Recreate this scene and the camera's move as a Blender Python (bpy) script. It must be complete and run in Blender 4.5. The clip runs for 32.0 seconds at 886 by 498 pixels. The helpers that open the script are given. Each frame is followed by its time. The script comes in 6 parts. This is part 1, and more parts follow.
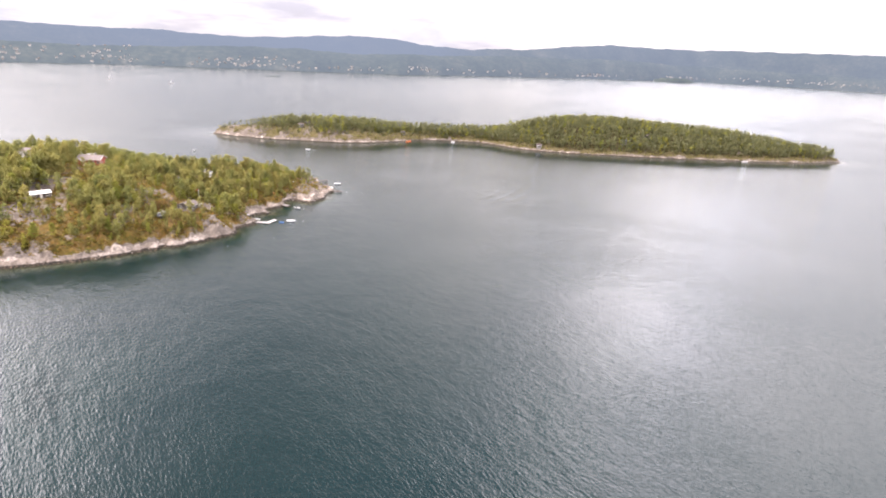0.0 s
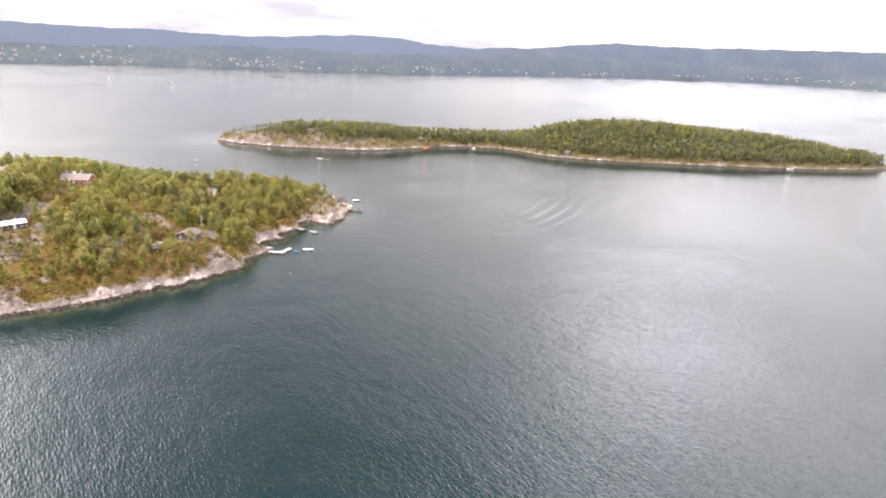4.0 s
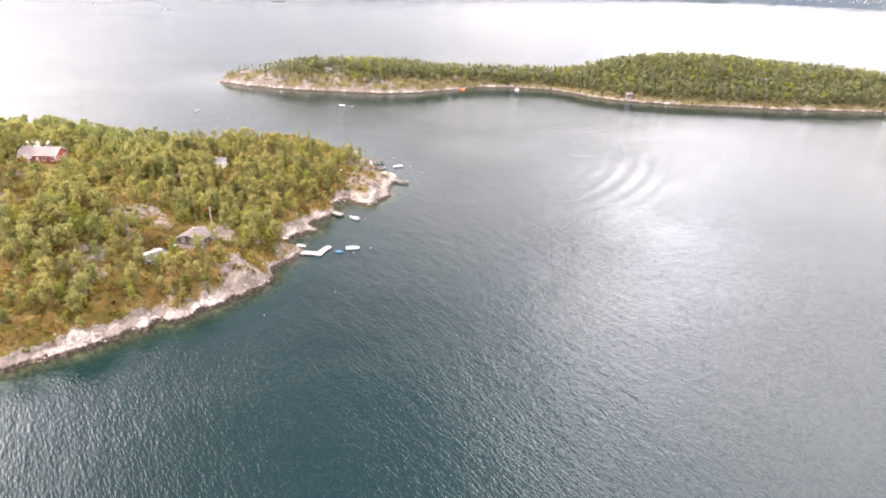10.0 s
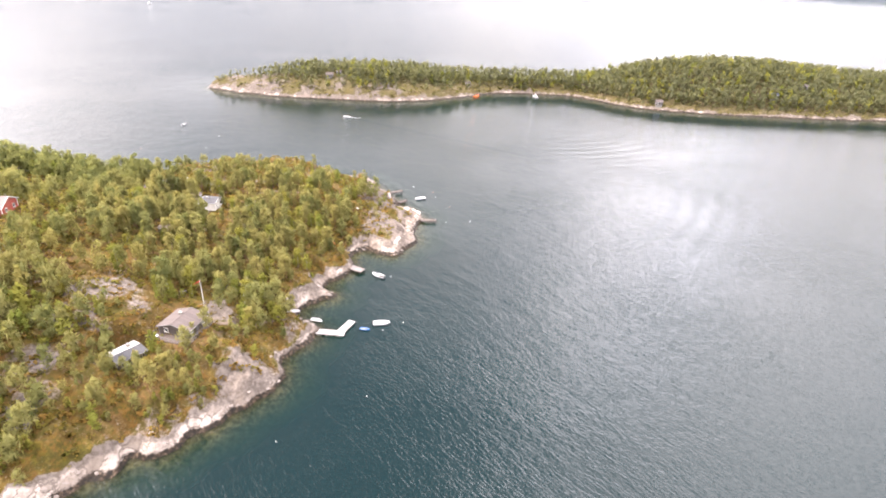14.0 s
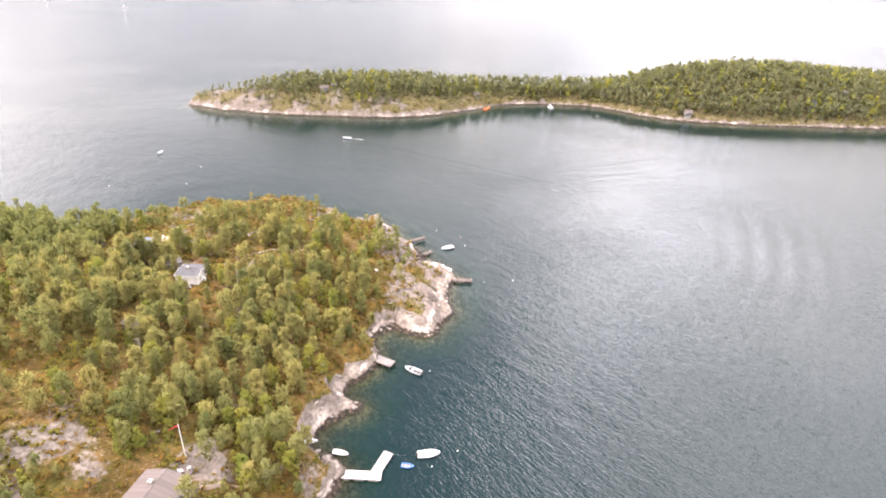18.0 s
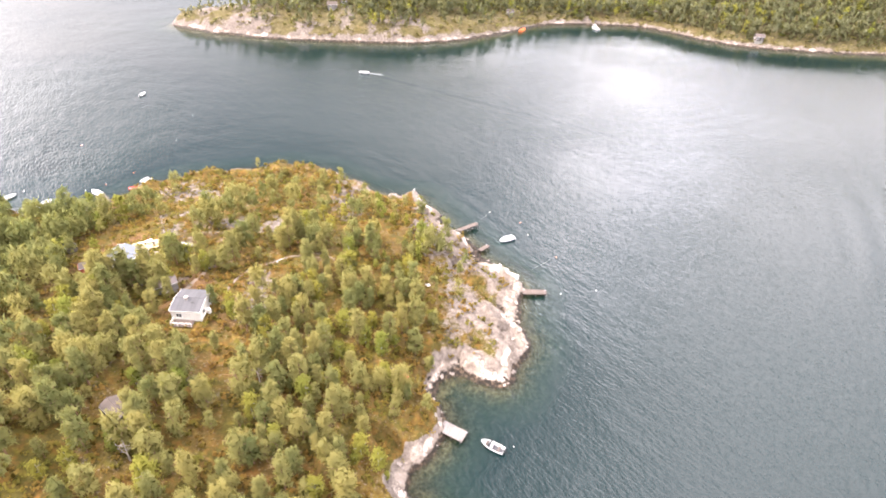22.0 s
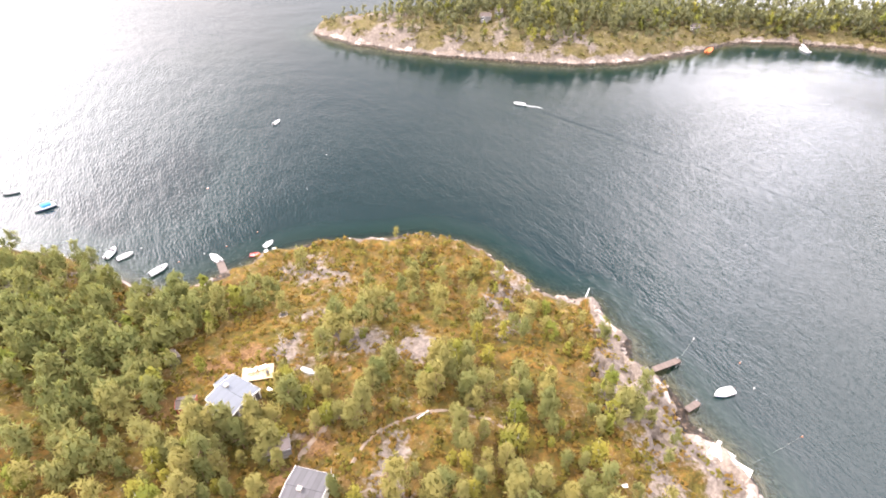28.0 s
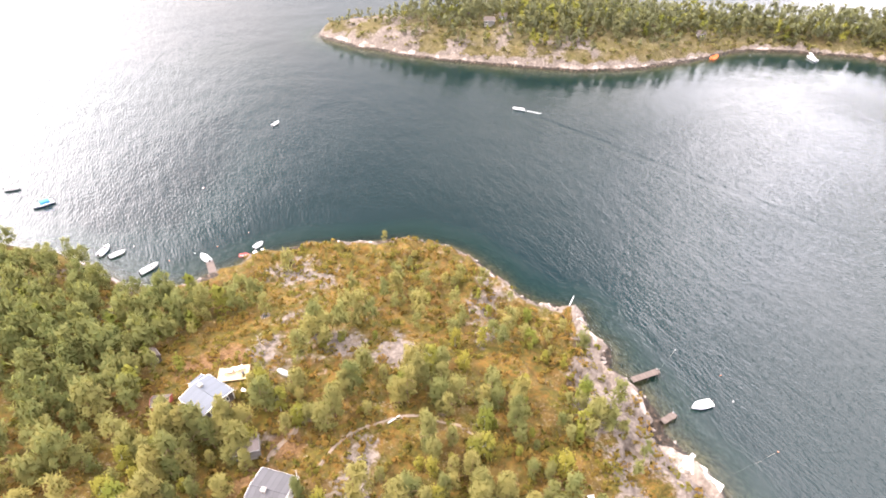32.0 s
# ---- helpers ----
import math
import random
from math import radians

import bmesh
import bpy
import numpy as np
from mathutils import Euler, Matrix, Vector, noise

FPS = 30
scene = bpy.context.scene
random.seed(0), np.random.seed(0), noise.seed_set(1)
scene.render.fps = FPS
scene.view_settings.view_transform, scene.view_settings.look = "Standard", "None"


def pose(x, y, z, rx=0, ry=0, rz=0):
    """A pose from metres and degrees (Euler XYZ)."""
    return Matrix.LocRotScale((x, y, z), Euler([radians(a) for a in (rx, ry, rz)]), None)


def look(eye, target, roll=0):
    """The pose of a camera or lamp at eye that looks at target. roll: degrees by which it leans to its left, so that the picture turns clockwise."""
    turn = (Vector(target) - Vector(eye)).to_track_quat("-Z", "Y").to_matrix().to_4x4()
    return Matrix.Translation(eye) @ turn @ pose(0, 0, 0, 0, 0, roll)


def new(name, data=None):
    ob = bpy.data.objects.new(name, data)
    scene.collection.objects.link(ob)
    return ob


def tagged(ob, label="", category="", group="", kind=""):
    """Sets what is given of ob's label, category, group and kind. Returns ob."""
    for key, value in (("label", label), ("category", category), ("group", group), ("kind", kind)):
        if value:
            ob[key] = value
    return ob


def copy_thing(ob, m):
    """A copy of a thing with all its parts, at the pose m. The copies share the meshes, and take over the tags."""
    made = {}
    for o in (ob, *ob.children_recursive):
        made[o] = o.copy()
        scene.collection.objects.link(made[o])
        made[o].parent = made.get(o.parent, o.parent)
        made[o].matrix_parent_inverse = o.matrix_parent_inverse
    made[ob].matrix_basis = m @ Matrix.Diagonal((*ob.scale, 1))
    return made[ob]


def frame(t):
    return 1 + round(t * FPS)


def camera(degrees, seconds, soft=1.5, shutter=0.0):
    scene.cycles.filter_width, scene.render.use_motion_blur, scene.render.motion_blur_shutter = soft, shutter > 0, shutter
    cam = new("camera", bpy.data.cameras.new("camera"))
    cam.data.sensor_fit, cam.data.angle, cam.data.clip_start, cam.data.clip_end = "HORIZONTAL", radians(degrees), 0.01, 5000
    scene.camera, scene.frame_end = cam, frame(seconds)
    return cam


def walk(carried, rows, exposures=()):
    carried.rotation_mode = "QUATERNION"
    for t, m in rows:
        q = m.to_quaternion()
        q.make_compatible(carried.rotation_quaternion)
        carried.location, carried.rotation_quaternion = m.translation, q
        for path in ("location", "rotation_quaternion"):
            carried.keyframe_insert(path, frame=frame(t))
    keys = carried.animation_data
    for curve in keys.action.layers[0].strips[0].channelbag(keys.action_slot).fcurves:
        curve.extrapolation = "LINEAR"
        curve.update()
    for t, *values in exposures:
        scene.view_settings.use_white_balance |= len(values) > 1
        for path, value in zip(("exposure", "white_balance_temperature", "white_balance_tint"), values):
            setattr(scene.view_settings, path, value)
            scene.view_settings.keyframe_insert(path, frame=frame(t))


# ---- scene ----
cam = camera(76.1, 32.0, soft=1.85)
EXPO, CLOUD, HAZE = 2.28, 0.51, 0.235
PATH = [
    (0, (25.734, -59.731, 86.192), (25.753, -57.838, 85.546), 3.0),
    (0.5, (23.391, -54.57, 86.254), (23.409, -52.677, 85.607), 3.1),
    (1, (21.132, -49.242, 86.336), (21.147, -47.35, 85.69), 2.9),
    (1.5, (18.669, -43.969, 86.413), (18.68, -42.076, 85.766), 3.1),
    (2, (16.277, -38.507, 86.505), (16.292, -36.615, 85.857), 3.0),
    (2.5, (14.056, -32.728, 86.585), (14.068, -30.836, 85.937), 2.9),
    (3, (11.768, -27.18, 86.622), (11.779, -25.287, 85.975), 2.9),
    (3.5, (9.659, -21.636, 86.553), (9.669, -19.744, 85.904), 2.8),
    (5.5, (0.703, 0.213, 86.399), (0.721, 2.104, 85.749), 2.7),
    (6, (-1.873, 5.923, 86.476), (-1.855, 7.814, 85.825), 2.7),
    (6.5, (-4.434, 11.628, 86.411), (-4.419, 13.518, 85.759), 2.7),
    (7, (-7.03, 17.272, 86.285), (-7.016, 19.145, 85.586), 2.7),
    (7.5, (-9.535, 22.969, 86.172), (-9.52, 24.818, 85.41), 2.7),
    (8, (-12.116, 28.724, 86.127), (-12.098, 30.549, 85.309), 2.7),
    (8.5, (-14.704, 34.588, 86.12), (-14.687, 36.387, 85.247), 2.7),
    (9, (-17.077, 40.518, 86.152), (-17.06, 42.317, 85.278), 2.8),
    (9.5, (-19.123, 45.99, 85.901), (-19.115, 47.79, 85.029), 2.6),
    (10, (-21.262, 51.437, 85.801), (-21.258, 53.236, 84.928), 2.5),
    (10.5, (-23.439, 56.896, 85.823), (-23.434, 58.696, 84.95), 2.6),
    (11, (-25.621, 62.471, 86.1), (-25.614, 64.269, 85.226), 2.5),
    (11.5, (-27.707, 68.087, 86.558), (-27.696, 69.883, 85.677), 2.7),
    (12, (-29.803, 73.945, 87.076), (-29.794, 75.738, 86.192), 2.7),
    (12.5, (-32.091, 79.573, 87.489), (-32.084, 81.365, 86.601), 2.7),
    (13, (-34.527, 85.14, 87.751), (-34.52, 86.931, 86.862), 2.8),
    (13.5, (-36.751, 90.781, 88.065), (-36.742, 92.57, 87.172), 2.9),
    (14, (-38.7, 96.47, 88.285), (-38.662, 98.257, 87.388), 2.8),
    (14.5, (-40.449, 101.904, 88.295), (-40.41, 103.694, 87.403), 2.7),
    (16.5, (-48.527, 124.859, 88.106), (-48.437, 126.647, 87.214), 2.3),
    (17, (-50.552, 130.71, 88.3), (-50.466, 132.496, 87.404), 2.2),
    (17.5, (-52.568, 136.468, 88.515), (-52.484, 138.252, 87.616), 2.2),
    (18, (-54.291, 142.127, 88.792), (-54.208, 143.91, 87.89), 2.2),
    (18.5, (-56.36, 148.384, 89.154), (-56.278, 150.166, 88.249), 2.1),
    (19, (-58.282, 154.067, 89.471), (-58.199, 155.847, 88.562), 2.3),
    (19.5, (-59.943, 159.718, 89.708), (-59.859, 161.493, 88.79), 2.2),
    (20, (-61.845, 165.382, 90.03), (-61.762, 167.085, 88.986), 2.3),
    (20.5, (-63.912, 171.135, 90.39), (-63.829, 172.774, 89.247), 2.5),
    (21, (-65.873, 177.146, 90.602), (-65.789, 178.781, 89.454), 2.6),
    (21.5, (-67.727, 183.242, 90.772), (-67.64, 184.859, 89.598), 2.6),
    (22, (-69.66, 189.042, 90.894), (-69.569, 190.655, 89.715), 2.7),
    (22.5, (-71.513, 194.742, 91.093), (-71.415, 196.355, 89.914), 2.8),
    (23, (-73.275, 200.9, 91.14), (-73.175, 202.512, 89.959), 3.0),
    (23.5, (-75.09, 206.997, 91.225), (-74.998, 208.616, 90.055), 2.5),
    (24, (-77.183, 212.475, 91.469), (-77.111, 214.081, 90.278), 3.0),
    (24.5, (-79.022, 218.213, 91.403), (-78.985, 219.824, 90.22), 2.3),
    (25, (-80.702, 223.4, 91.488), (-80.689, 225.006, 90.297), 2.2),
    (25.5, (-82.198, 228.421, 91.711), (-82.23, 230.034, 90.529), 1.2),
    (26, (-83.907, 232.135, 92.232), (-83.987, 233.736, 91.036), 0.9),
    (26.5, (-85.469, 234.679, 92.617), (-85.605, 236.268, 91.41), 0.5),
    (28.5, (-87.617, 237.042, 92.9), (-87.927, 238.587, 91.668), 0.1),
    (29, (-87.531, 236.994, 92.922), (-87.859, 238.538, 91.694), -0.1),
    (29.5, (-87.27, 236.966, 93.172), (-87.609, 238.509, 91.946), -0.1),
    (30, (-86.838, 236.969, 93.3), (-87.202, 238.502, 92.069), -0.6),
    (30.5, (-85.978, 237.144, 93.885), (-86.3, 238.694, 92.663), 0.5),
    (31, (-84.611, 237.641, 94.167), (-84.958, 239.18, 92.938), -0.3),
    (31.5, (-83.049, 238.072, 94.175), (-83.39, 239.613, 92.946), 0.1),
    (32, (-80.933, 238.478, 94.016), (-81.258, 240.024, 92.789), 0.4),
]

SUN_AZ, SUN_EL = -90.0, 47.0     # degrees from +y towards +x, and above the horizon
walk(cam, [(t, look(eye, target, roll)) for t, eye, target, roll in PATH],
     exposures=[(t, EXPO + e, 6850, 20.5) for t, e in ((0, -0.11), (6, 0.03), (10, 0.26), (14, 0.26), (17, 0.21), (19, 0.21), (21, 0.40), (23, 0.47), (26, 0.43), (29, 0.32), (32, 0.32))])

# ---- light ----
az, el = radians(SUN_AZ), radians(SUN_EL)
sun_dir = Vector((math.sin(az) * math.cos(el), math.cos(az) * math.cos(el), math.sin(el)))
sun_data = bpy.data.lights.new("sun", "SUN")
sun_data.energy, sun_data.angle, sun_data.color = 1.5, radians(14.0), (1.0, 0.93, 0.83)
sun = new("sun", sun_data)
sun.matrix_world = look((0, 0, 400), Vector((0, 0, 400)) - sun_dir)


class Tree:
    """A node tree with short calls."""

    def __init__(self, tree):
        self.tree = tree
        tree.nodes.clear()

    def node(self, kind, ins=None):
        n = self.tree.nodes.new(kind)
        for key, value in (ins or {}).items():
            if isinstance(value, bpy.types.NodeSocket):
                self.tree.links.new(value, n.inputs[key])
            else:
                n.inputs[key].default_value = value
        return n

    def attr(self, name):
        n = self.tree.nodes.new("ShaderNodeAttribute")
        n.attribute_name = name
        return n.outputs["Fac"]

    def noise(self, vec, scale, detail=3.0, rough=0.55, lac=2.0):
        return self.node("ShaderNodeTexNoise", {"Vector": vec, "Scale": scale, "Detail": detail, "Roughness": rough, "Lacunarity": lac}).outputs["Fac"]

    def ramp(self, fac, stops):
        r = self.node("ShaderNodeValToRGB", {"Fac": fac})
        e = r.color_ramp.elements
        while len(e) < len(stops):
            e.new(0.5)
        for k, (p, c) in enumerate(stops):
            e[k].position = p
            e[k].color = (*c, 1) if len(c) == 3 else c
        return r.outputs["Color"]

    def level(self, fac, lo, hi, a=0.0, b=1.0):
        return self.node("ShaderNodeMapRange", {"Value": fac, "From Min": lo, "From Max": hi, "To Min": a, "To Max": b}).outputs["Result"]

    def mix(self, fac, a, b, blend="MIX"):
        n = self.tree.nodes.new("ShaderNodeMix")
        n.data_type, n.blend_type = "RGBA", blend
        for i, v in ((0, fac), (6, a), (7, b)):
            if isinstance(v, bpy.types.NodeSocket):
                self.tree.links.new(v, n.inputs[i])
            elif i == 0:
                n.inputs[0].default_value = v
            else:
                n.inputs[i].default_value = (*v, 1)
        return n.outputs[2]

    def math(self, op, a, b=0.0, c=None):
        n = self.tree.nodes.new("ShaderNodeMath")
        n.operation = op
        for i, v in ((0, a), (1, b), (2, c)):
            if isinstance(v, bpy.types.NodeSocket):
                self.tree.links.new(v, n.inputs[i])
            elif v is not None:
                n.inputs[i].default_value = v
        return n.outputs[0]

    def bump(self, height, strength, distance):
        return self.node("ShaderNodeBump", {"Height": height, "Strength": strength, "Distance": distance}).outputs["Normal"]


world = bpy.data.worlds.new("world")
scene.world = world
world.use_nodes = True
w = Tree(world.node_tree)
sky = w.node("ShaderNodeTexSky")
sky.sky_type, sky.sun_disc, sky.sun_elevation, sky.sun_rotation = "NISHITA", False, el, az % (2 * math.pi)
sky.altitude, sky.air_density, sky.dust_density, sky.ozone_density = 60, 1.2, 2.5, 1.0
dome = w.node("ShaderNodeTexCoord").outputs["Generated"]


def towards(azimuth, elevation):
    """The cosine between the dome's direction and the one named, in degrees."""
    a, e = radians(azimuth), radians(elevation)
    n = w.node("ShaderNodeVectorMath", {0: dome, 1: (math.sin(a) * math.cos(e), math.cos(a) * math.cos(e), math.sin(e))})
    n.operation = "DOT_PRODUCT"
    return n.outputs["Value"]


flat = w.node("ShaderNodeMapping", {"Vector": dome, "Location": (0.35, 0.2, 0.0), "Scale": (1.0, 1.0, 2.4)}).outputs["Vector"]
big = w.noise(flat, 1.9, 5.0, 0.55)
fine = w.noise(flat, 5.0, 6.0, 0.6)
gap = w.level(towards(-16, 49), 0.77, 0.97)             # a dark, thin stretch between the cloud banks
cover = w.level(w.math("SUBTRACT", w.math("ADD", big, w.math("MULTIPLY", fine, 0.35)), w.math("MULTIPLY", gap, 0.22)), 0.30, 0.55)
white = w.ramp(w.math("ADD", w.math("MULTIPLY", big, 0.5), w.math("MULTIPLY", fine, 0.5)),
               [(0.34, (0.58, 0.64, 0.78)), (0.45, (0.84, 0.86, 0.91)), (0.58, (1.0, 0.99, 0.98)), (0.75, (1.15, 1.13, 1.10))])
thin = w.math("POWER", w.math("MAXIMUM", towards(-63, 30), 0.0), 17.0)       # thin cloud lit through near the sun
bank = w.math("POWER", w.math("MAXIMUM", towards(24, 44), 0.0), 11.0)               # tall sunlit cloud bank
tower = w.math("POWER", w.math("MAXIMUM", towards(22.5, 26), 0.0), 120.0)             # its brightest tower
up = w.math("MAXIMUM", w.node("ShaderNodeSeparateXYZ", {0: dome}).outputs[2], 0.0)
zenith = w.math("MULTIPLY", w.math("POWER", up, 6.0), 1.5)
bright = w.math("ADD", w.math("ADD", w.math("ADD", w.math("MULTIPLY_ADD", up, 1.75, 0.47), zenith), w.math("MULTIPLY", thin, 5.6)), w.math("ADD", w.math("MULTIPLY", bank, 2.95), w.math("MULTIPLY", tower, 4.6)))
low = w.node("ShaderNodeMapping", {"Vector": dome, "Location": (0.1, 0.0, 0.0), "Scale": (1.0, 1.0, 7.0)}).outputs["Vector"]
streak = w.math("MULTIPLY", w.level(w.noise(low, 5.5, 5.0, 0.55), 0.50, 0.64), w.level(up, 0.10, 0.22, 1.0, 0.0))      # grey bases of the clouds over the far shore
white = w.mix(w.math("MULTIPLY", streak, 0.62), white, (0.50, 0.52, 0.62))
blue = w.node("ShaderNodeBackground", {"Color": sky.outputs["Color"], "Strength": 0.06})
cloud = w.node("ShaderNodeBackground", {"Color": white, "Strength": w.math("MULTIPLY", w.math("MULTIPLY", bright, CLOUD), w.math("MULTIPLY_ADD", gap, -0.80, 1.0))})
both = w.node("ShaderNodeMixShader", {0: cover, 1: blue.outputs[0], 2: cloud.outputs[0]})
w.node("ShaderNodeOutputWorld", {"Surface": both.outputs[0]})


# ---- materials ----
def material(name):
    m = bpy.data.materials.new(name)
    m.use_nodes = True
    return m, Tree(m.node_tree)


def finish(t, shader):
    t.node("ShaderNodeOutputMaterial", {"Surface": shader})


def place(t):
    return t.node("ShaderNodeNewGeometry").outputs["Position"]


def plain(name, color, rough=0.6, metal=0.0, vary=0.25, scale=1.5, bump=0.15, spec=0.5):
    """A surface with stains, fine grain and a little relief."""
    m, t = material(name)
    p = t.node("ShaderNodeTexCoord").outputs["Object"]
    stain, grain = t.noise(p, scale, 4.0, 0.6), t.noise(p, scale * 9, 3.0, 0.6)
    f = t.math("ADD", t.math("MULTIPLY", stain, 0.65), t.math("MULTIPLY", grain, 0.35))
    dark = tuple(c * (1 - vary) for c in color)
    light = tuple(min(0.92, c * (1 + vary * 0.6)) for c in color)
    col = t.ramp(f, [(0.3, dark), (0.55, color), (0.75, light)])
    b = t.node("ShaderNodeBsdfPrincipled", {"Base Color": col, "Roughness": t.level(grain, 0.2, 0.8, max(0.03, rough - 0.1), min(1, rough + 0.1)), "Metallic": metal,
                                            "Specular IOR Level": spec, "Normal": t.bump(grain, bump, 0.02)})
    finish(t, b.outputs[0])
    return m


def boards(name, color, width=0.16, axis=0, vary=0.3, rough=0.75):
    """Boards or sheets with joints, in the thing's own space."""
    m, t = material(name)
    p = t.node("ShaderNodeTexCoord").outputs["Object"]
    xyz = t.node("ShaderNodeSeparateXYZ", {0: p}).outputs[axis]
    cell = t.math("DIVIDE", xyz, width)
    joint = t.level(t.math("ABSOLUTE", t.math("SUBTRACT", t.math("FRACT", cell), 0.5)), 0.42, 0.5)
    speck = t.node("ShaderNodeTexWhiteNoise", {"Vector": t.math("FLOOR", cell)})
    tone = speck.outputs["Value"]
    stain = t.noise(p, 0.9, 4.0, 0.6)
    f = t.math("ADD", t.math("MULTIPLY", tone, 0.5), t.math("MULTIPLY", stain, 0.5))
    col = t.ramp(f, [(0.2, tuple(c * (1 - vary) for c in color)), (0.8, tuple(min(0.9, c * (1 + vary * 0.5)) for c in color))])
    col = t.mix(t.math("MULTIPLY", joint, 0.6), col, tuple(c * 0.35 for c in color))
    b = t.node("ShaderNodeBsdfPrincipled", {"Base Color": col, "Roughness": rough, "Normal": t.bump(t.math("SUBTRACT", 1.0, joint), 0.5, 0.02)})
    finish(t, b.outputs[0])
    return m


def make_water():
    m, t = material("sea_water")
    p = place(t)
    depth = t.attr("depth")
    wind = t.node("ShaderNodeMapping", {"Vector": p, "Rotation": (0, 0, radians(-40))}).outputs[0]
    wind = t.node("ShaderNodeMapping", {"Vector": wind, "Scale": (1.0, 0.34, 1.0)}).outputs[0]
    small = t.noise(wind, 1.75, 2.0, 0.55)
    mid = t.noise(wind, 0.36, 2.0, 0.5)
    swell = t.noise(p, 0.05, 2.0, 0.5)
    lane = t.level(t.noise(p, 0.012, 3.0, 0.55), 0.35, 0.65)
    rings = t.attr("wake")
    east, north, _ = t.node("ShaderNodeSeparateXYZ", {0: p}).outputs
    across = t.math("ADD", t.math("MULTIPLY", t.math("ADD", east, 93.0), 0.545), t.math("MULTIPLY", t.math("SUBTRACT", north, 450.0), 0.838))
    along = t.math("SUBTRACT", t.math("MULTIPLY", t.math("ADD", east, 93.0), 0.838), t.math("MULTIPLY", t.math("SUBTRACT", north, 450.0), 0.545))
    slick = t.level(t.math("ABSOLUTE", t.math("ADD", across, t.math("MULTIPLY", t.math("SUBTRACT", mid, 0.5), 2.5))), 0.5, 2.2, 1.0, 0.0)      # smooth line left by the passing boat
    slick = t.math("MULTIPLY", slick, t.math("MULTIPLY", t.level(along, 0.0, 12.0), t.level(along, 70.0, 170.0, 1.0, 0.0)))
    amp = t.math("MULTIPLY", t.math("SUBTRACT", 1.0, t.math("MULTIPLY", slick, 0.5)), t.attr("ruffle"))
    amp = t.math("MULTIPLY", amp, t.level(lane, 0.0, 1.0, 0.65, 1.15))
    h = t.math("ADD", t.math("MULTIPLY", t.math("ADD", t.math("MULTIPLY", small, 0.245), t.math("MULTIPLY", mid, 0.26)), amp), t.math("MULTIPLY", swell, 0.35))
    h = t.math("ADD", h, rings)
    normal = t.bump(h, 1.0, 1.0)
    deep = t.mix(t.level(lane, 0.2, 0.8), (0.0013, 0.0086, 0.0098), (0.0018, 0.0096, 0.0108))
    deep = t.mix(t.level(depth, 1.5, 6.5, 1.0, 0.0), deep, (0.0022, 0.0142, 0.0116))
    body = t.node("ShaderNodeBsdfDiffuse", {"Color": deep})
    clear = t.node("ShaderNodeBsdfTransparent", {"Color": (0.78, 0.84, 0.70, 1)})
    see = t.math("MULTIPLY", t.math("MAXIMUM", t.math("SUBTRACT", t.math("POWER", 2.718, t.math("MULTIPLY", depth, -0.45)), 0.06), 0.0), 1.0)
    under = t.node("ShaderNodeMixShader", {0: see, 1: body.outputs[0], 2: clear.outputs[0]})
    gloss = t.node("ShaderNodeBsdfGlossy", {"Color": (1, 1, 1, 1), "Roughness": t.math("ADD", t.math("MULTIPLY", t.level(lane, 0.0, 1.0, 0.085, 0.13), t.attr("ruffle")), t.level(t.node("ShaderNodeSeparateXYZ", {0: p}).outputs[1], 450, 1400, 0.0, 0.05)), "Normal": normal})
    fres = t.math("MULTIPLY", t.math("SUBTRACT", 1.0, t.math("MULTIPLY", slick, 0.2)), t.math("MINIMUM", t.node("ShaderNodeFresnel", {"IOR": 1.333, "Normal": normal}).outputs[0], 0.63))
    out = t.node("ShaderNodeMixShader", {0: fres, 1: under.outputs[0], 2: gloss.outputs[0]})
    finish(t, out.outputs[0])
    return m


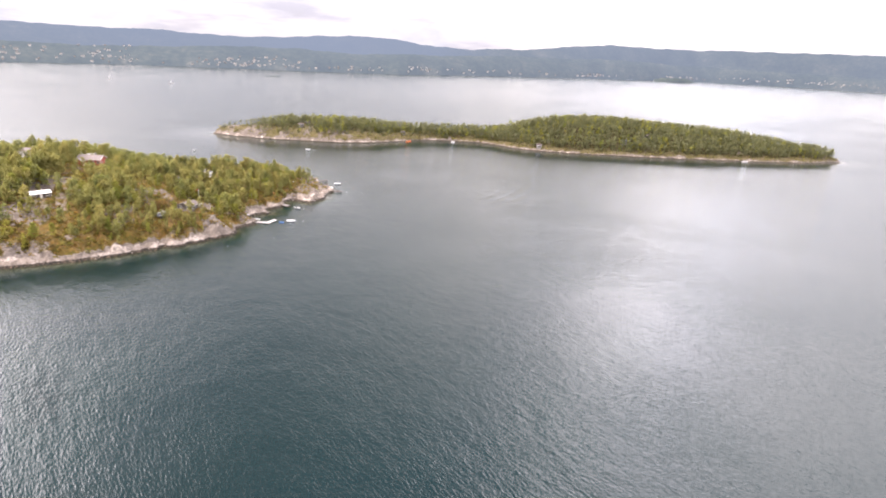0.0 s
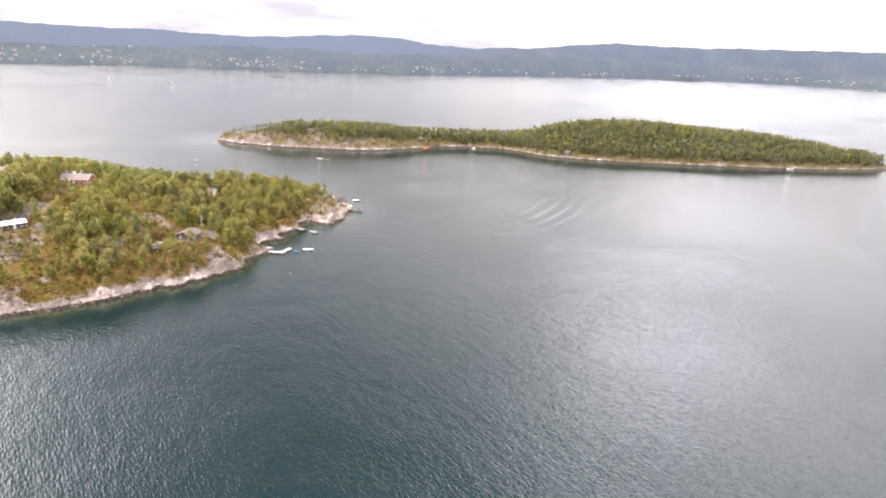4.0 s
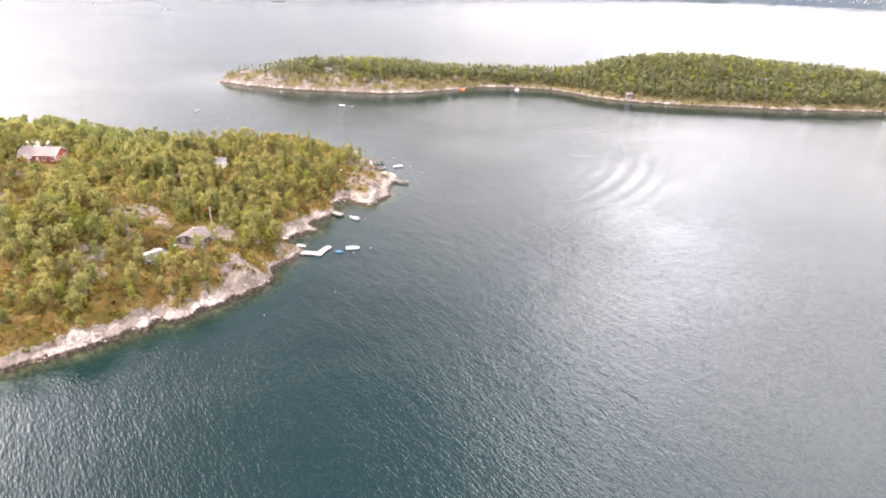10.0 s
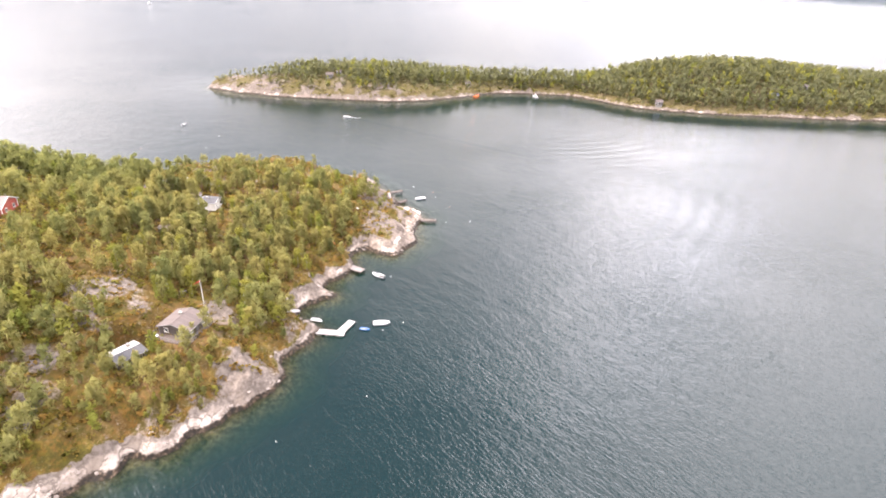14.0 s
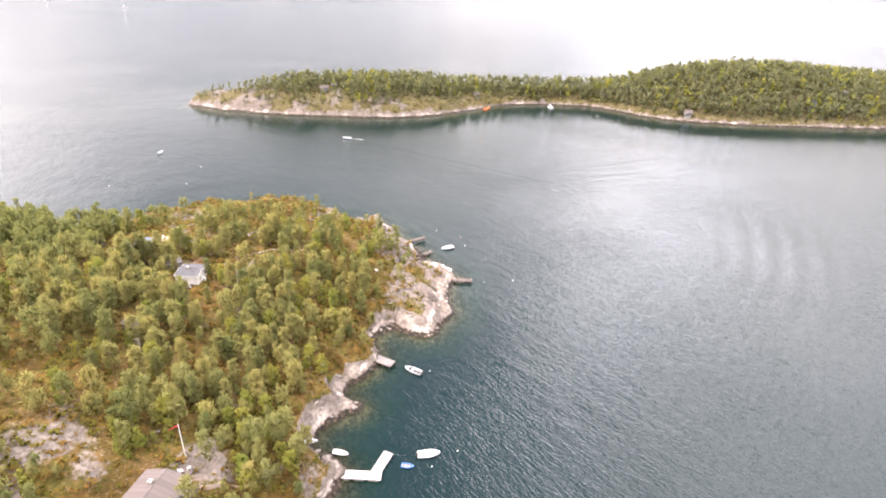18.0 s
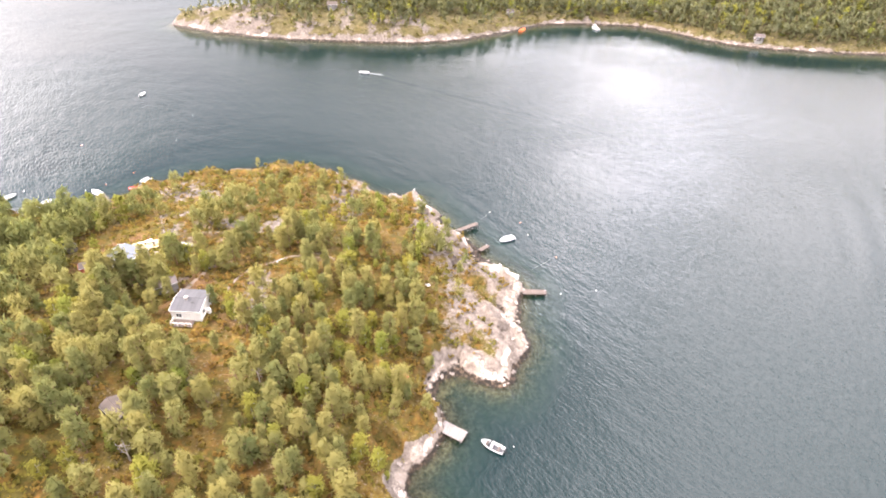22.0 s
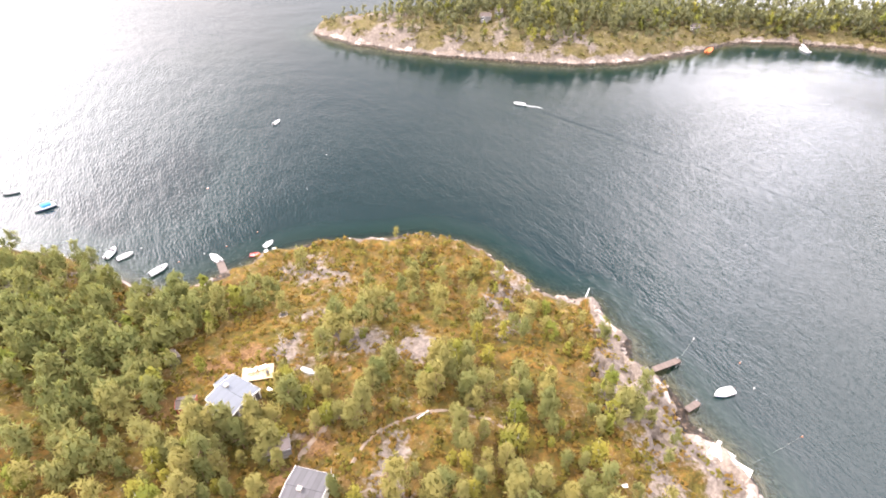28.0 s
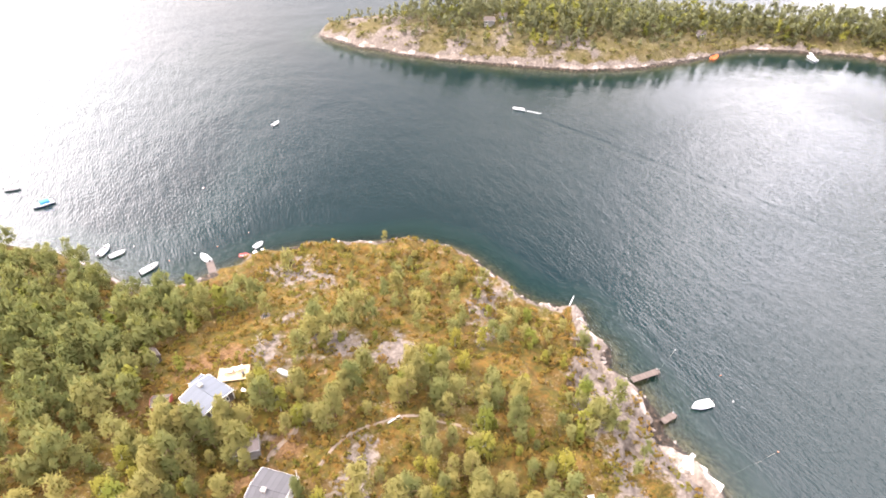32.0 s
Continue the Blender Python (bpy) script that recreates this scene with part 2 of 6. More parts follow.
def make_ground(name, green, patchy=1.0):
    """Bare rock, heather, dry grass and low green growth, by the point value 'rock'; wet and weedy at the waterline."""
    m, t = material(name)
    p = place(t)
    bare = t.attr("rock")
    z = t.node("ShaderNodeSeparateXYZ", {0: p}).outputs[2]
    n1, n2, n3 = t.noise(p, 0.16, 5.0, 0.6), t.noise(p, 1.1, 5.0, 0.65), t.noise(p, 5.0, 3.0, 0.6)
    edge = t.math("ADD", bare, t.math("MULTIPLY", t.math("SUBTRACT", n2, 0.5), 0.50))
    edge = t.math("ADD", edge, t.math("MULTIPLY", t.math("SUBTRACT", n3, 0.5), 0.22))
    isrock = t.level(edge, 0.46, 0.56)
    warp = t.node("ShaderNodeVectorMath", {0: t.node("ShaderNodeTexNoise", {"Vector": p, "Scale": 0.5, "Detail": 3.0}).outputs["Color"], 1: (5.0, 5.0, 0.0)})
    warp.operation = "MULTIPLY"
    warp = warp.outputs[0]
    cells = t.node("ShaderNodeTexVoronoi", {"Vector": t.node("ShaderNodeMapping", {"Vector": t.node("ShaderNodeVectorMath", {0: p, 1: warp}).outputs[0], "Rotation": (0, 0, 0.6), "Scale": (1.0, 0.4, 1.0)}).outputs[0],
                                            "Scale": 0.36})
    cells.feature = "DISTANCE_TO_EDGE"
    slab = t.node("ShaderNodeTexVoronoi", {"Vector": t.node("ShaderNodeMapping", {"Vector": t.node("ShaderNodeVectorMath", {0: p, 1: warp}).outputs[0], "Rotation": (0, 0, 0.6), "Scale": (1.0, 0.4, 1.0)}).outputs[0], "Scale": 0.36}).outputs["Color"]
    slab = t.node("ShaderNodeSeparateXYZ", {0: slab}).outputs[0]
    crack = cells.outputs["Distance"]
    stone = t.ramp(t.math("ADD", t.math("MULTIPLY", n1, 0.5), t.math("MULTIPLY", n2, 0.5)),
                   [(0.35, (0.105, 0.083, 0.068)), (0.45, (0.215, 0.180, 0.156)), (0.58, (0.370, 0.322, 0.288))])
    stone = t.mix(t.level(slab, 0.38, 0.95, 0.0, 0.75), stone, (0.118, 0.094, 0.077))
    stone = t.mix(t.level(t.math("ADD", bare, t.math("MULTIPLY", t.math("SUBTRACT", n1, 0.5), 1.2)), 1.00, 1.26, 0.88, 0.0), stone,
                  t.ramp(n2, [(0.35, (0.070, 0.057, 0.048)), (0.65, (0.150, 0.126, 0.112))]))        # lichen away from the spray
    stone = t.mix(t.level(n3, 0.58, 0.78, 0.0, 0.4), stone, (0.17, 0.16, 0.135))
    stone = t.mix(t.math("MULTIPLY", t.level(crack, 0.0, 0.07, 0.85, 0.0), t.level(n1, 0.40, 0.56)), stone, (0.075, 0.060, 0.05))
    n4, n5 = t.noise(p, 0.09, 4.0, 0.6), t.noise(p, 0.23, 4.0, 0.6)
    heath = t.ramp(t.level(t.math("ADD", t.math("MULTIPLY", n2, 0.55), t.math("MULTIPLY", n1, 0.45)), 0.36, 0.64), green)
    heath = t.mix(t.level(n4, 0.50, 0.60, 0.0, 0.48 * patchy), heath, t.ramp(n2, [(0.35, (0.042, 0.018, 0.006)), (0.6, (0.088, 0.038, 0.012))]))
    heath = t.mix(t.level(n5, 0.50, 0.60, 0.0, 0.85 * patchy), heath, t.ramp(n2, [(0.35, (0.044, 0.043, 0.006)), (0.6, (0.092, 0.080, 0.012))]))
    heath = t.mix(t.level(n3, 0.35, 0.6, 0.4 * patchy, 0.0), heath, (0.036, 0.022, 0.009))
    n6, n7 = t.noise(p, 0.55, 4.0, 0.65), t.noise(p, 2.6, 3.0, 0.6)
    heath = t.mix(t.level(n6, 0.46, 0.62, 0.55, 0.0), heath, t.ramp(n7, [(0.38, (0.026, 0.024, 0.008)), (0.62, (0.058, 0.046, 0.014))]))        # dark heather tufts
    heath = t.mix(t.math("MULTIPLY", t.level(n7, 0.60, 0.66, 0.0, 0.8), t.level(n1, 0.44, 0.56)), heath, (0.185, 0.152, 0.128))        # small stones
    worn = t.math("ADD", t.attr("litter"), t.math("MULTIPLY", t.math("SUBTRACT", n2, 0.5), 1.1))
    heath = t.mix(t.level(worn, 0.35, 0.75, 0.0, 0.85), heath, t.ramp(n7, [(0.36, (0.066, 0.036, 0.018)), (0.50, (0.112, 0.062, 0.031)), (0.66, (0.160, 0.098, 0.054))]))        # fallen needles
    land = t.mix(isrock, heath, stone)
    zz = t.math("ADD", z, t.math("MULTIPLY", t.math("SUBTRACT", n2, 0.5), 0.9))
    wet = t.level(zz, 0.75, 1.15, 1.0, 0.0)
    weed = t.ramp(n2, [(0.42, (0.012, 0.010, 0.008)), (0.55, (0.034, 0.024, 0.017)), (0.68, (0.125, 0.088, 0.060))])
    bed = t.ramp(t.math("ADD", t.math("MULTIPLY", n2, 0.6), t.math("MULTIPLY", n6, 0.4)), [(0.38, (0.030, 0.026, 0.016)), (0.50, (0.105, 0.080, 0.052)), (0.62, (0.20, 0.160, 0.110))])
    weed = t.mix(t.level(zz, -0.55, 0.0, 1.0, 0.0), weed, bed)
    col = t.mix(wet, land, weed)
    rel = t.math("ADD", t.math("MULTIPLY", n2, 0.4), t.math("ADD", t.math("MULTIPLY", n3, 0.12), t.level(crack, 0.0, 0.10, -0.25, 0.0)))
    b = t.node("ShaderNodeBsdfPrincipled", {"Base Color": col, "Roughness": t.level(wet, 0, 1, 0.92, 0.55), "Specular IOR Level": 0.12, "Normal": t.bump(rel, 0.6, 0.5)})
    finish(t, b.outputs[0])
    return m


def leaves(name, stops, by_object, glow=0.50):
    """Foliage: the tone differs tree by tree, clump by clump and leaf by leaf."""
    m, t = material(name)
    v = t.node("ShaderNodeObjectInfo").outputs["Random"] if by_object else t.attr("tone")
    leaf = t.node("ShaderNodeNewGeometry").outputs["Random Per Island"]
    bough = t.level(t.noise(t.node("ShaderNodeTexCoord").outputs["Object"], 0.75, 2.0, 0.5), 0.3, 0.7)
    f = t.math("ADD", t.math("MULTIPLY", v, 0.62), t.math("ADD", t.math("MULTIPLY", bough, 0.23), t.math("MULTIPLY", leaf, 0.15)))
    col = t.ramp(f, stops)
    a = t.node("ShaderNodeBsdfDiffuse", {"Color": col, "Roughness": 0.8})
    c = t.node("ShaderNodeBsdfTranslucent", {"Color": t.mix(0.5, col, (0.25, 0.24, 0.05))})
    finish(t, t.node("ShaderNodeMixShader", {0: glow, 1: a.outputs[0], 2: c.outputs[0]}).outputs[0])
    return m


PINE = [(0.05, (0.106, 0.135, 0.054)), (0.35, (0.204, 0.207, 0.081)), (0.65, (0.266, 0.240, 0.090)), (0.95, (0.314, 0.267, 0.092))]
ISLE = [(0.05, (0.082, 0.096, 0.066)), (0.35, (0.126, 0.136, 0.084)), (0.65, (0.156, 0.160, 0.094)), (0.95, (0.196, 0.184, 0.098))]
BIRCH = [(0.05, (0.136, 0.176, 0.040)), (0.5, (0.222, 0.222, 0.050)), (0.95, (0.296, 0.256, 0.056))]
SHRUB = [(0.05, (0.098, 0.106, 0.026)), (0.3, (0.150, 0.134, 0.030)), (0.5, (0.176, 0.124, 0.034)), (0.75, (0.215, 0.118, 0.036)), (0.95, (0.235, 0.180, 0.050))]
HEATH = [(0.05, (0.047, 0.037, 0.009)), (0.3, (0.087, 0.067, 0.011)), (0.5, (0.128, 0.064, 0.016)), (0.72, (0.117, 0.081, 0.017)), (0.95, (0.159, 0.110, 0.038))]
DRY = [(0.05, (0.056, 0.052, 0.022)), (0.3, (0.084, 0.075, 0.034)), (0.5, (0.112, 0.090, 0.050)), (0.72, (0.098, 0.087, 0.042)), (0.95, (0.145, 0.122, 0.080))]

M = {
    "water": make_water(),
    "ground": make_ground("island_ground", HEATH),
    "ground_far": make_ground("low_island_ground", DRY, 0.45),
    "needles": leaves("pine_needles", PINE, True),
    "needles_far": leaves("pine_needles_wood", PINE, False),
    "needles_isle": leaves("island_pine_needles", ISLE, False),
    "birch": leaves("birch_leaves", BIRCH, True, 0.48),
    "birch_far": leaves("birch_leaves_wood", BIRCH, False, 0.48),
    "shrub": leaves("shrub_leaves", SHRUB, False),
    "shrub_far": leaves("bank_shrub_leaves", [(0.05, (0.100, 0.104, 0.040)), (0.5, (0.150, 0.138, 0.056)), (0.95, (0.190, 0.150, 0.072))], False),
    "bark": plain("pine_bark", (0.23, 0.135, 0.085), 0.9, vary=0.45, scale=1.2, bump=0.6),
    "pale_bark": plain("birch_bark", (0.42, 0.40, 0.36), 0.8, vary=0.5, scale=3.0, bump=0.3),
    "dead_bark": plain("bleached_dead_wood", (0.30, 0.265, 0.235), 0.9, vary=0.35, scale=2.0, bump=0.4),
    "stone": plain("shore_boulder", (0.21, 0.178, 0.158), 0.85, vary=0.4, scale=0.5, bump=0.6),
    "bed_dark": plain("dark_bed", (0.05, 0.05, 0.042), 0.95, scale=0.05),
    "earth": plain("trodden_earth", (0.15, 0.115, 0.088), 0.95, vary=0.3, scale=0.5, bump=0.4),
    "white_wood": boards("white_boards", (0.66, 0.65, 0.63), 0.18, 2, 0.12),
    "dark_wood": boards("dark_brown_boards", (0.085, 0.07, 0.065), 0.18, 2, 0.3),
    "grey_wood": boards("grey_boards", (0.16, 0.155, 0.155), 0.18, 2, 0.3),
    "red_wood": boards("red_boards", (0.33, 0.075, 0.055), 0.18, 2, 0.3),
    "trim": plain("white_trim", (0.66, 0.65, 0.63), 0.55, vary=0.1),
    "felt": boards("grey_felt_roof", (0.058, 0.058, 0.064), 0.9, 0, 0.2, 0.9),
    "felt_warm": boards("brown_grey_felt_roof", (0.088, 0.070, 0.066), 0.9, 0, 0.2, 0.9),
    "felt_brown": boards("dark_brown_felt_roof", (0.070, 0.054, 0.047), 0.9, 0, 0.25, 0.9),
    "sheet": boards("pale_sheet_roof", (0.078, 0.090, 0.110), 0.45, 0, 0.12, 0.8),
    "sheet_white": boards("white_sheet_roof", (0.55, 0.54, 0.53), 0.45, 0, 0.1, 0.5),
    "tile": boards("weathered_roof_tiles", (0.145, 0.118, 0.112), 0.35, 0, 0.2, 0.85),
    "brick": plain("chimney_masonry", (0.30, 0.27, 0.25), 0.9, vary=0.4, scale=4, bump=0.5),
    "concrete": plain("concrete", (0.26, 0.25, 0.23), 0.9, vary=0.3, scale=0.8, bump=0.3),
    "pale_concrete": plain("pale_concrete", (0.50, 0.47, 0.43), 0.85, vary=0.2, scale=0.7, bump=0.25),
    "plank": boards("weathered_dock_boards", (0.092, 0.070, 0.060), 0.2, 0, 0.3, 0.85),
    "plank_pale": boards("pale_dock_boards", (0.36, 0.335, 0.33), 0.2, 0, 0.15, 0.8),
    "plank_grey": boards("pale_grey_dock_boards", (0.17, 0.150, 0.143), 0.2, 0, 0.2, 0.85),
    "plank_new": boards("new_yellow_deck_boards", (0.36, 0.275, 0.165), 0.15, 0, 0.2, 0.8),
    "gel_white": plain("white_gelcoat", (0.52, 0.52, 0.53), 0.25, vary=0.06, bump=0.02),
    "gel_navy": plain("navy_gelcoat", (0.05, 0.07, 0.20), 0.3, vary=0.2, bump=0.02),
    "gel_blue": plain("blue_gelcoat", (0.03, 0.13, 0.33), 0.35, vary=0.2, bump=0.02),
    "gel_grey": plain("grey_boat_hull", (0.30, 0.31, 0.32), 0.4, vary=0.2, bump=0.03),
    "red": plain("faded_red_plastic", (0.50, 0.055, 0.045), 0.4, vary=0.25),
    "orange": plain("orange_plastic", (0.72, 0.20, 0.06), 0.45, vary=0.25),
    "canvas_blue": plain("blue_canvas", (0.04, 0.22, 0.50), 0.85, vary=0.25, bump=0.2),
    "canvas_white": plain("white_canvas", (0.62, 0.62, 0.63), 0.85, vary=0.1, bump=0.2),
    "black": plain("black_rubber", (0.025, 0.025, 0.027), 0.5, vary=0.3),
    "steel": plain("galvanised_steel", (0.55, 0.56, 0.57), 0.4, metal=0.8, vary=0.2),
    "rope": plain("pale_rope", (0.30, 0.28, 0.24), 0.9, vary=0.2),
    "foam": plain("boat_wake_foam", (0.45, 0.47, 0.47), 0.7, vary=0.15, scale=0.6),
    "canoe_orange": plain("orange_wood", (0.45, 0.14, 0.05), 0.8, vary=0.3),
}


def make_glass():
    m, t = material("window_glass")
    b = t.node("ShaderNodeBsdfPrincipled", {"Base Color": (0.03, 0.035, 0.04, 1), "Roughness": 0.06, "Specular IOR Level": 0.6})
    finish(t, b.outputs[0])
    return m


M["glass"] = make_glass()
for key, color in (("far_pale", (0.33, 0.32, 0.31)), ("far_warm", (0.17, 0.15, 0.14)), ("far_roof", (0.08, 0.078, 0.08))):
    M[key] = plain(key + "_walls", color, 0.8, scale=0.2)


def make_hills():
    """Far wooded hills; the blue haze of distance is an emission mixed into the surface."""
    m, t = material("far_wooded_hills")
    p = place(t)
    n1, n2 = t.noise(p, 0.006, 5.0, 0.6), t.noise(p, 0.05, 4.0, 0.65)
    haze_mix = t.attr("haze_mix")
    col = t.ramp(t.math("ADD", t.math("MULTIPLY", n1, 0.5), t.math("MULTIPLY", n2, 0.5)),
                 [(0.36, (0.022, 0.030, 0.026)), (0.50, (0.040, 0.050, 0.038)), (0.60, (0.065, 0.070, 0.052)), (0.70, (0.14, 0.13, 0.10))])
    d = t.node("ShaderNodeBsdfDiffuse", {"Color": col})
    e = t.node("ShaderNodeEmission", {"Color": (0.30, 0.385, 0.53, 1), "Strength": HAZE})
    finish(t, t.node("ShaderNodeMixShader", {0: haze_mix, 1: d.outputs[0], 2: e.outputs[0]}).outputs[0])
    return m


M["hills"] = make_hills()


# ---- numbers for land and growth ----
def lattice(ix, iy, seed):
    """A number between 0 and 1 for each whole pair."""
    n = (ix.astype(np.int64) * 374761393 + iy.astype(np.int64) * 668265263 + seed * 1442695041) & 0x7FFFFFFF
    n = ((n ^ (n >> 13)) * 1274126177) & 0x7FFFFFFF
    return ((n ^ (n >> 16)) & 0xFFFF) / 65535.0


def value_noise(x, y, seed):
    ix, iy = np.floor(x), np.floor(y)
    fx, fy = x - ix, y - iy
    fx, fy = fx * fx * (3 - 2 * fx), fy * fy * (3 - 2 * fy)
    a, b = lattice(ix, iy, seed), lattice(ix + 1, iy, seed)
    c, d = lattice(ix, iy + 1, seed), lattice(ix + 1, iy + 1, seed)
    return (a * (1 - fx) + b * fx) * (1 - fy) + (c * (1 - fx) + d * fx) * fy


def fbm(x, y, size, octaves=4, seed=1):
    """Fractal noise about zero, within about -1 to 1."""
    total, amp, norm = 0.0, 1.0, 0.0
    for k in range(octaves):
        total = total + amp * (value_noise(x / size * 2**k + 17.3 * k, y / size * 2**k - 9.1 * k, seed + k) - 0.5)
        norm += amp
        amp *= 0.55
    return 2.0 * total / norm


def blocks(x, y, size, seed):
    """Broken-rock steps: a height for each cell, the distance to the cell's edge, and the cell's own slant."""
    x, y = x / size, y / size
    ix, iy = np.floor(x), np.floor(y)
    f1, f2, tone, slant = np.full(x.shape, 9.0), np.full(x.shape, 9.0), np.zeros(x.shape), np.zeros(x.shape)
    for dx in (-1, 0, 1):
        for dy in (-1, 0, 1):
            cx, cy = ix + dx, iy + dy
            ox, oy = x - cx - lattice(cx, cy, seed), y - cy - lattice(cx, cy, seed + 5)
            d = np.hypot(ox, oy)
            near = d < f1
            f2 = np.where(near, f1, np.minimum(f2, d))
            tone = np.where(near, lattice(cx, cy, seed + 9), tone)
            slant = np.where(near, ox * (lattice(cx, cy, seed + 13) - 0.5) + oy * (lattice(cx, cy, seed + 17) - 0.5), slant)
            f1 = np.minimum(f1, d)
    return tone, f2 - f1, slant * size


def rounded(points, times=2):
    """A closed line with its corners cut."""
    p = np.array(points, float)
    for _ in range(times):
        q = np.roll(p, -1, 0)
        p = np.stack([0.75 * p + 0.25 * q, 0.25 * p + 0.75 * q], 1).reshape(-1, 2)
    return p


def inside_by(x, y, line):
    """Metres inside the closed line; negative outside."""
    best, wind = np.full(x.shape, 1e9), np.zeros(x.shape, bool)
    for (ax, ay), (bx, by) in zip(line, np.roll(line, -1, 0)):
        ex, ey = bx - ax, by - ay
        s = np.clip(((x - ax) * ex + (y - ay) * ey) / (ex * ex + ey * ey), 0, 1)
        best = np.minimum(best, (x - ax - s * ex) ** 2 + (y - ay - s * ey) ** 2)
        cross = (ay > y) != (by > y)
        wind ^= cross & (x < ax + (y - ay) * ex / (ey if abs(ey) > 1e-9 else 1e-9))
    return np.sqrt(best) * np.where(wind, 1, -1)


def step(v, a, b):
    s = np.clip((v - a) / (b - a), 0, 1)
    return s * s * (3 - 2 * s)


def hump(x, y, cx, cy, r):
    return np.exp(-((x - cx) ** 2 + (y - cy) ** 2) / (r * r))


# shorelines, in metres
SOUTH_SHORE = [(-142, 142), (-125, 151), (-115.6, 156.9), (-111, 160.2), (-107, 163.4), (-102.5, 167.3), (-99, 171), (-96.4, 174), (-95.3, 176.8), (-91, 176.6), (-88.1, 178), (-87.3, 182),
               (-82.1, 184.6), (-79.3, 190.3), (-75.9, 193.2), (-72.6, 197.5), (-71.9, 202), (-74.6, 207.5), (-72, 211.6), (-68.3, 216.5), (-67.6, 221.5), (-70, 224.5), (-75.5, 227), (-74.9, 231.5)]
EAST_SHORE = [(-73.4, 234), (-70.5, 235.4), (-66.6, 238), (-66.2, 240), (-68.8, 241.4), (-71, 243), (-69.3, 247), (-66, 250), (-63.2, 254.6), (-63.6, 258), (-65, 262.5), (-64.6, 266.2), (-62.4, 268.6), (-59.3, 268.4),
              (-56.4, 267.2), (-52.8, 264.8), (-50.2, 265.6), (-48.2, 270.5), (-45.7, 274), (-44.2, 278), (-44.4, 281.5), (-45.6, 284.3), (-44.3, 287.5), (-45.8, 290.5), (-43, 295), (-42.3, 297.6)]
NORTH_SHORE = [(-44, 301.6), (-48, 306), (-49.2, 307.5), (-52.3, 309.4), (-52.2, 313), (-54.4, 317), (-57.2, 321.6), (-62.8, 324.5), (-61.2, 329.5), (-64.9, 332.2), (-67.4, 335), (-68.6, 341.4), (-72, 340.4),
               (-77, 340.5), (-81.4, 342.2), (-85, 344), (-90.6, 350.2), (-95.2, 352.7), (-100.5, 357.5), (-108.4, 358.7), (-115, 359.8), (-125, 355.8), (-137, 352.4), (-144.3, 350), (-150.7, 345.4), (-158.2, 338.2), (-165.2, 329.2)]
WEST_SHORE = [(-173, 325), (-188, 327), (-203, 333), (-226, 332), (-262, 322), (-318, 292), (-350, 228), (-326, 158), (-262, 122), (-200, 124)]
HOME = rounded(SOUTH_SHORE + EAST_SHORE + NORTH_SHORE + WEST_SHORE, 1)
FAR = rounded([(-216, 525), (-190, 510), (-160, 502), (-120, 498), (-75, 499), (-42, 508), (-10, 533), (6, 547), (38, 549), (70, 548), (88, 528), (114, 511),
               (150, 505), (200, 503), (245, 503), (320, 510), (385, 516), (438, 533), (452, 545), (420, 570), (350, 600), (270, 622), (180, 625), (110, 605),
               (60, 588), (0, 592), (-60, 588), (-120, 572), (-175, 550)])
PADS = []     # level ground under buildings: x, y, radius, height


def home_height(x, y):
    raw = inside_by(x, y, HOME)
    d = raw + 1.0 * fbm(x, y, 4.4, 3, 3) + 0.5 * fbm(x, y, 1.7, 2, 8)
    k = 1 + 0.22 * step(-y, -235, -195) - 0.30 * step(y, 240, 285) * step(x, -190, -150)
    up = np.maximum(d, 0)
    land = k * (2.2 * (1 - np.exp(-up / 2.2)) + 13.5 * (1 - np.exp(-up / 31))) + 10.0 * hump(x, y, -178, 226, 42) * step(up, 0, 30) - 3.3 * step(y, 303, 335) * step(up, 4, 18) * step(x, -165, -150)
    land = land + step(up, 2, 14) * (1.3 * fbm(x, y, 26, 3, 21) + 0.5 * fbm(x, y, 6, 3, 33))
    land = land + 1.6 * hump(x, y, -115, 216, 7)
    bend = 1.6 * fbm(x, y, 6, 2, 39)
    tone, gap, slant = blocks(x + 0.35 * y + bend, (y - bend) * 0.7, 5.2, 41)
    tone2, gap2, slant2 = blocks(x + bend, y + 0.3 * x, 2.1, 47)
    rim = step(d, -2.5, 0.5) * (1 - 0.8 * step(d, 8, 20))
    low = 0.4 + 0.6 * step(d, 0.4, 3.0)      # a low wet ledge at the water
    land = land + rim * low * (2.2 * (tone - 0.42) + 0.75 * slant + 0.8 * (tone2 - 0.5) + 0.55 * slant2 - 0.6 * (1 - step(gap, 0.0, 0.10)) - 0.25 * (1 - step(gap2, 0.0, 0.10)))
    shelf = 1 - 0.55 * step(d, -11, -6) * step(y, 205, 225) * (1 - step(y, 300, 318)) + 0.7 * step(y, 306, 326)
    sea = np.maximum(-9.0, shelf * (0.24 * d - 0.006 * d * d) - 0.12) + (0.3 * fbm(x, y, 4, 3, 51) + 0.35 * (tone2 - 0.6)) * step(-d, 0, 2) * (1 - step(-d, 9, 14))
    z = np.where(d > 0, np.maximum(land, 0.12), np.minimum(sea + rim * (0.4 * (tone - 0.5)), 0.1 + d * 0.6))
    for px, py, r, h in PADS:
        s = 1 - step(np.hypot(x - px, y - py), r * 0.75, r * 1.5)
        z = z * (1 - s) + h * s
    return z, d


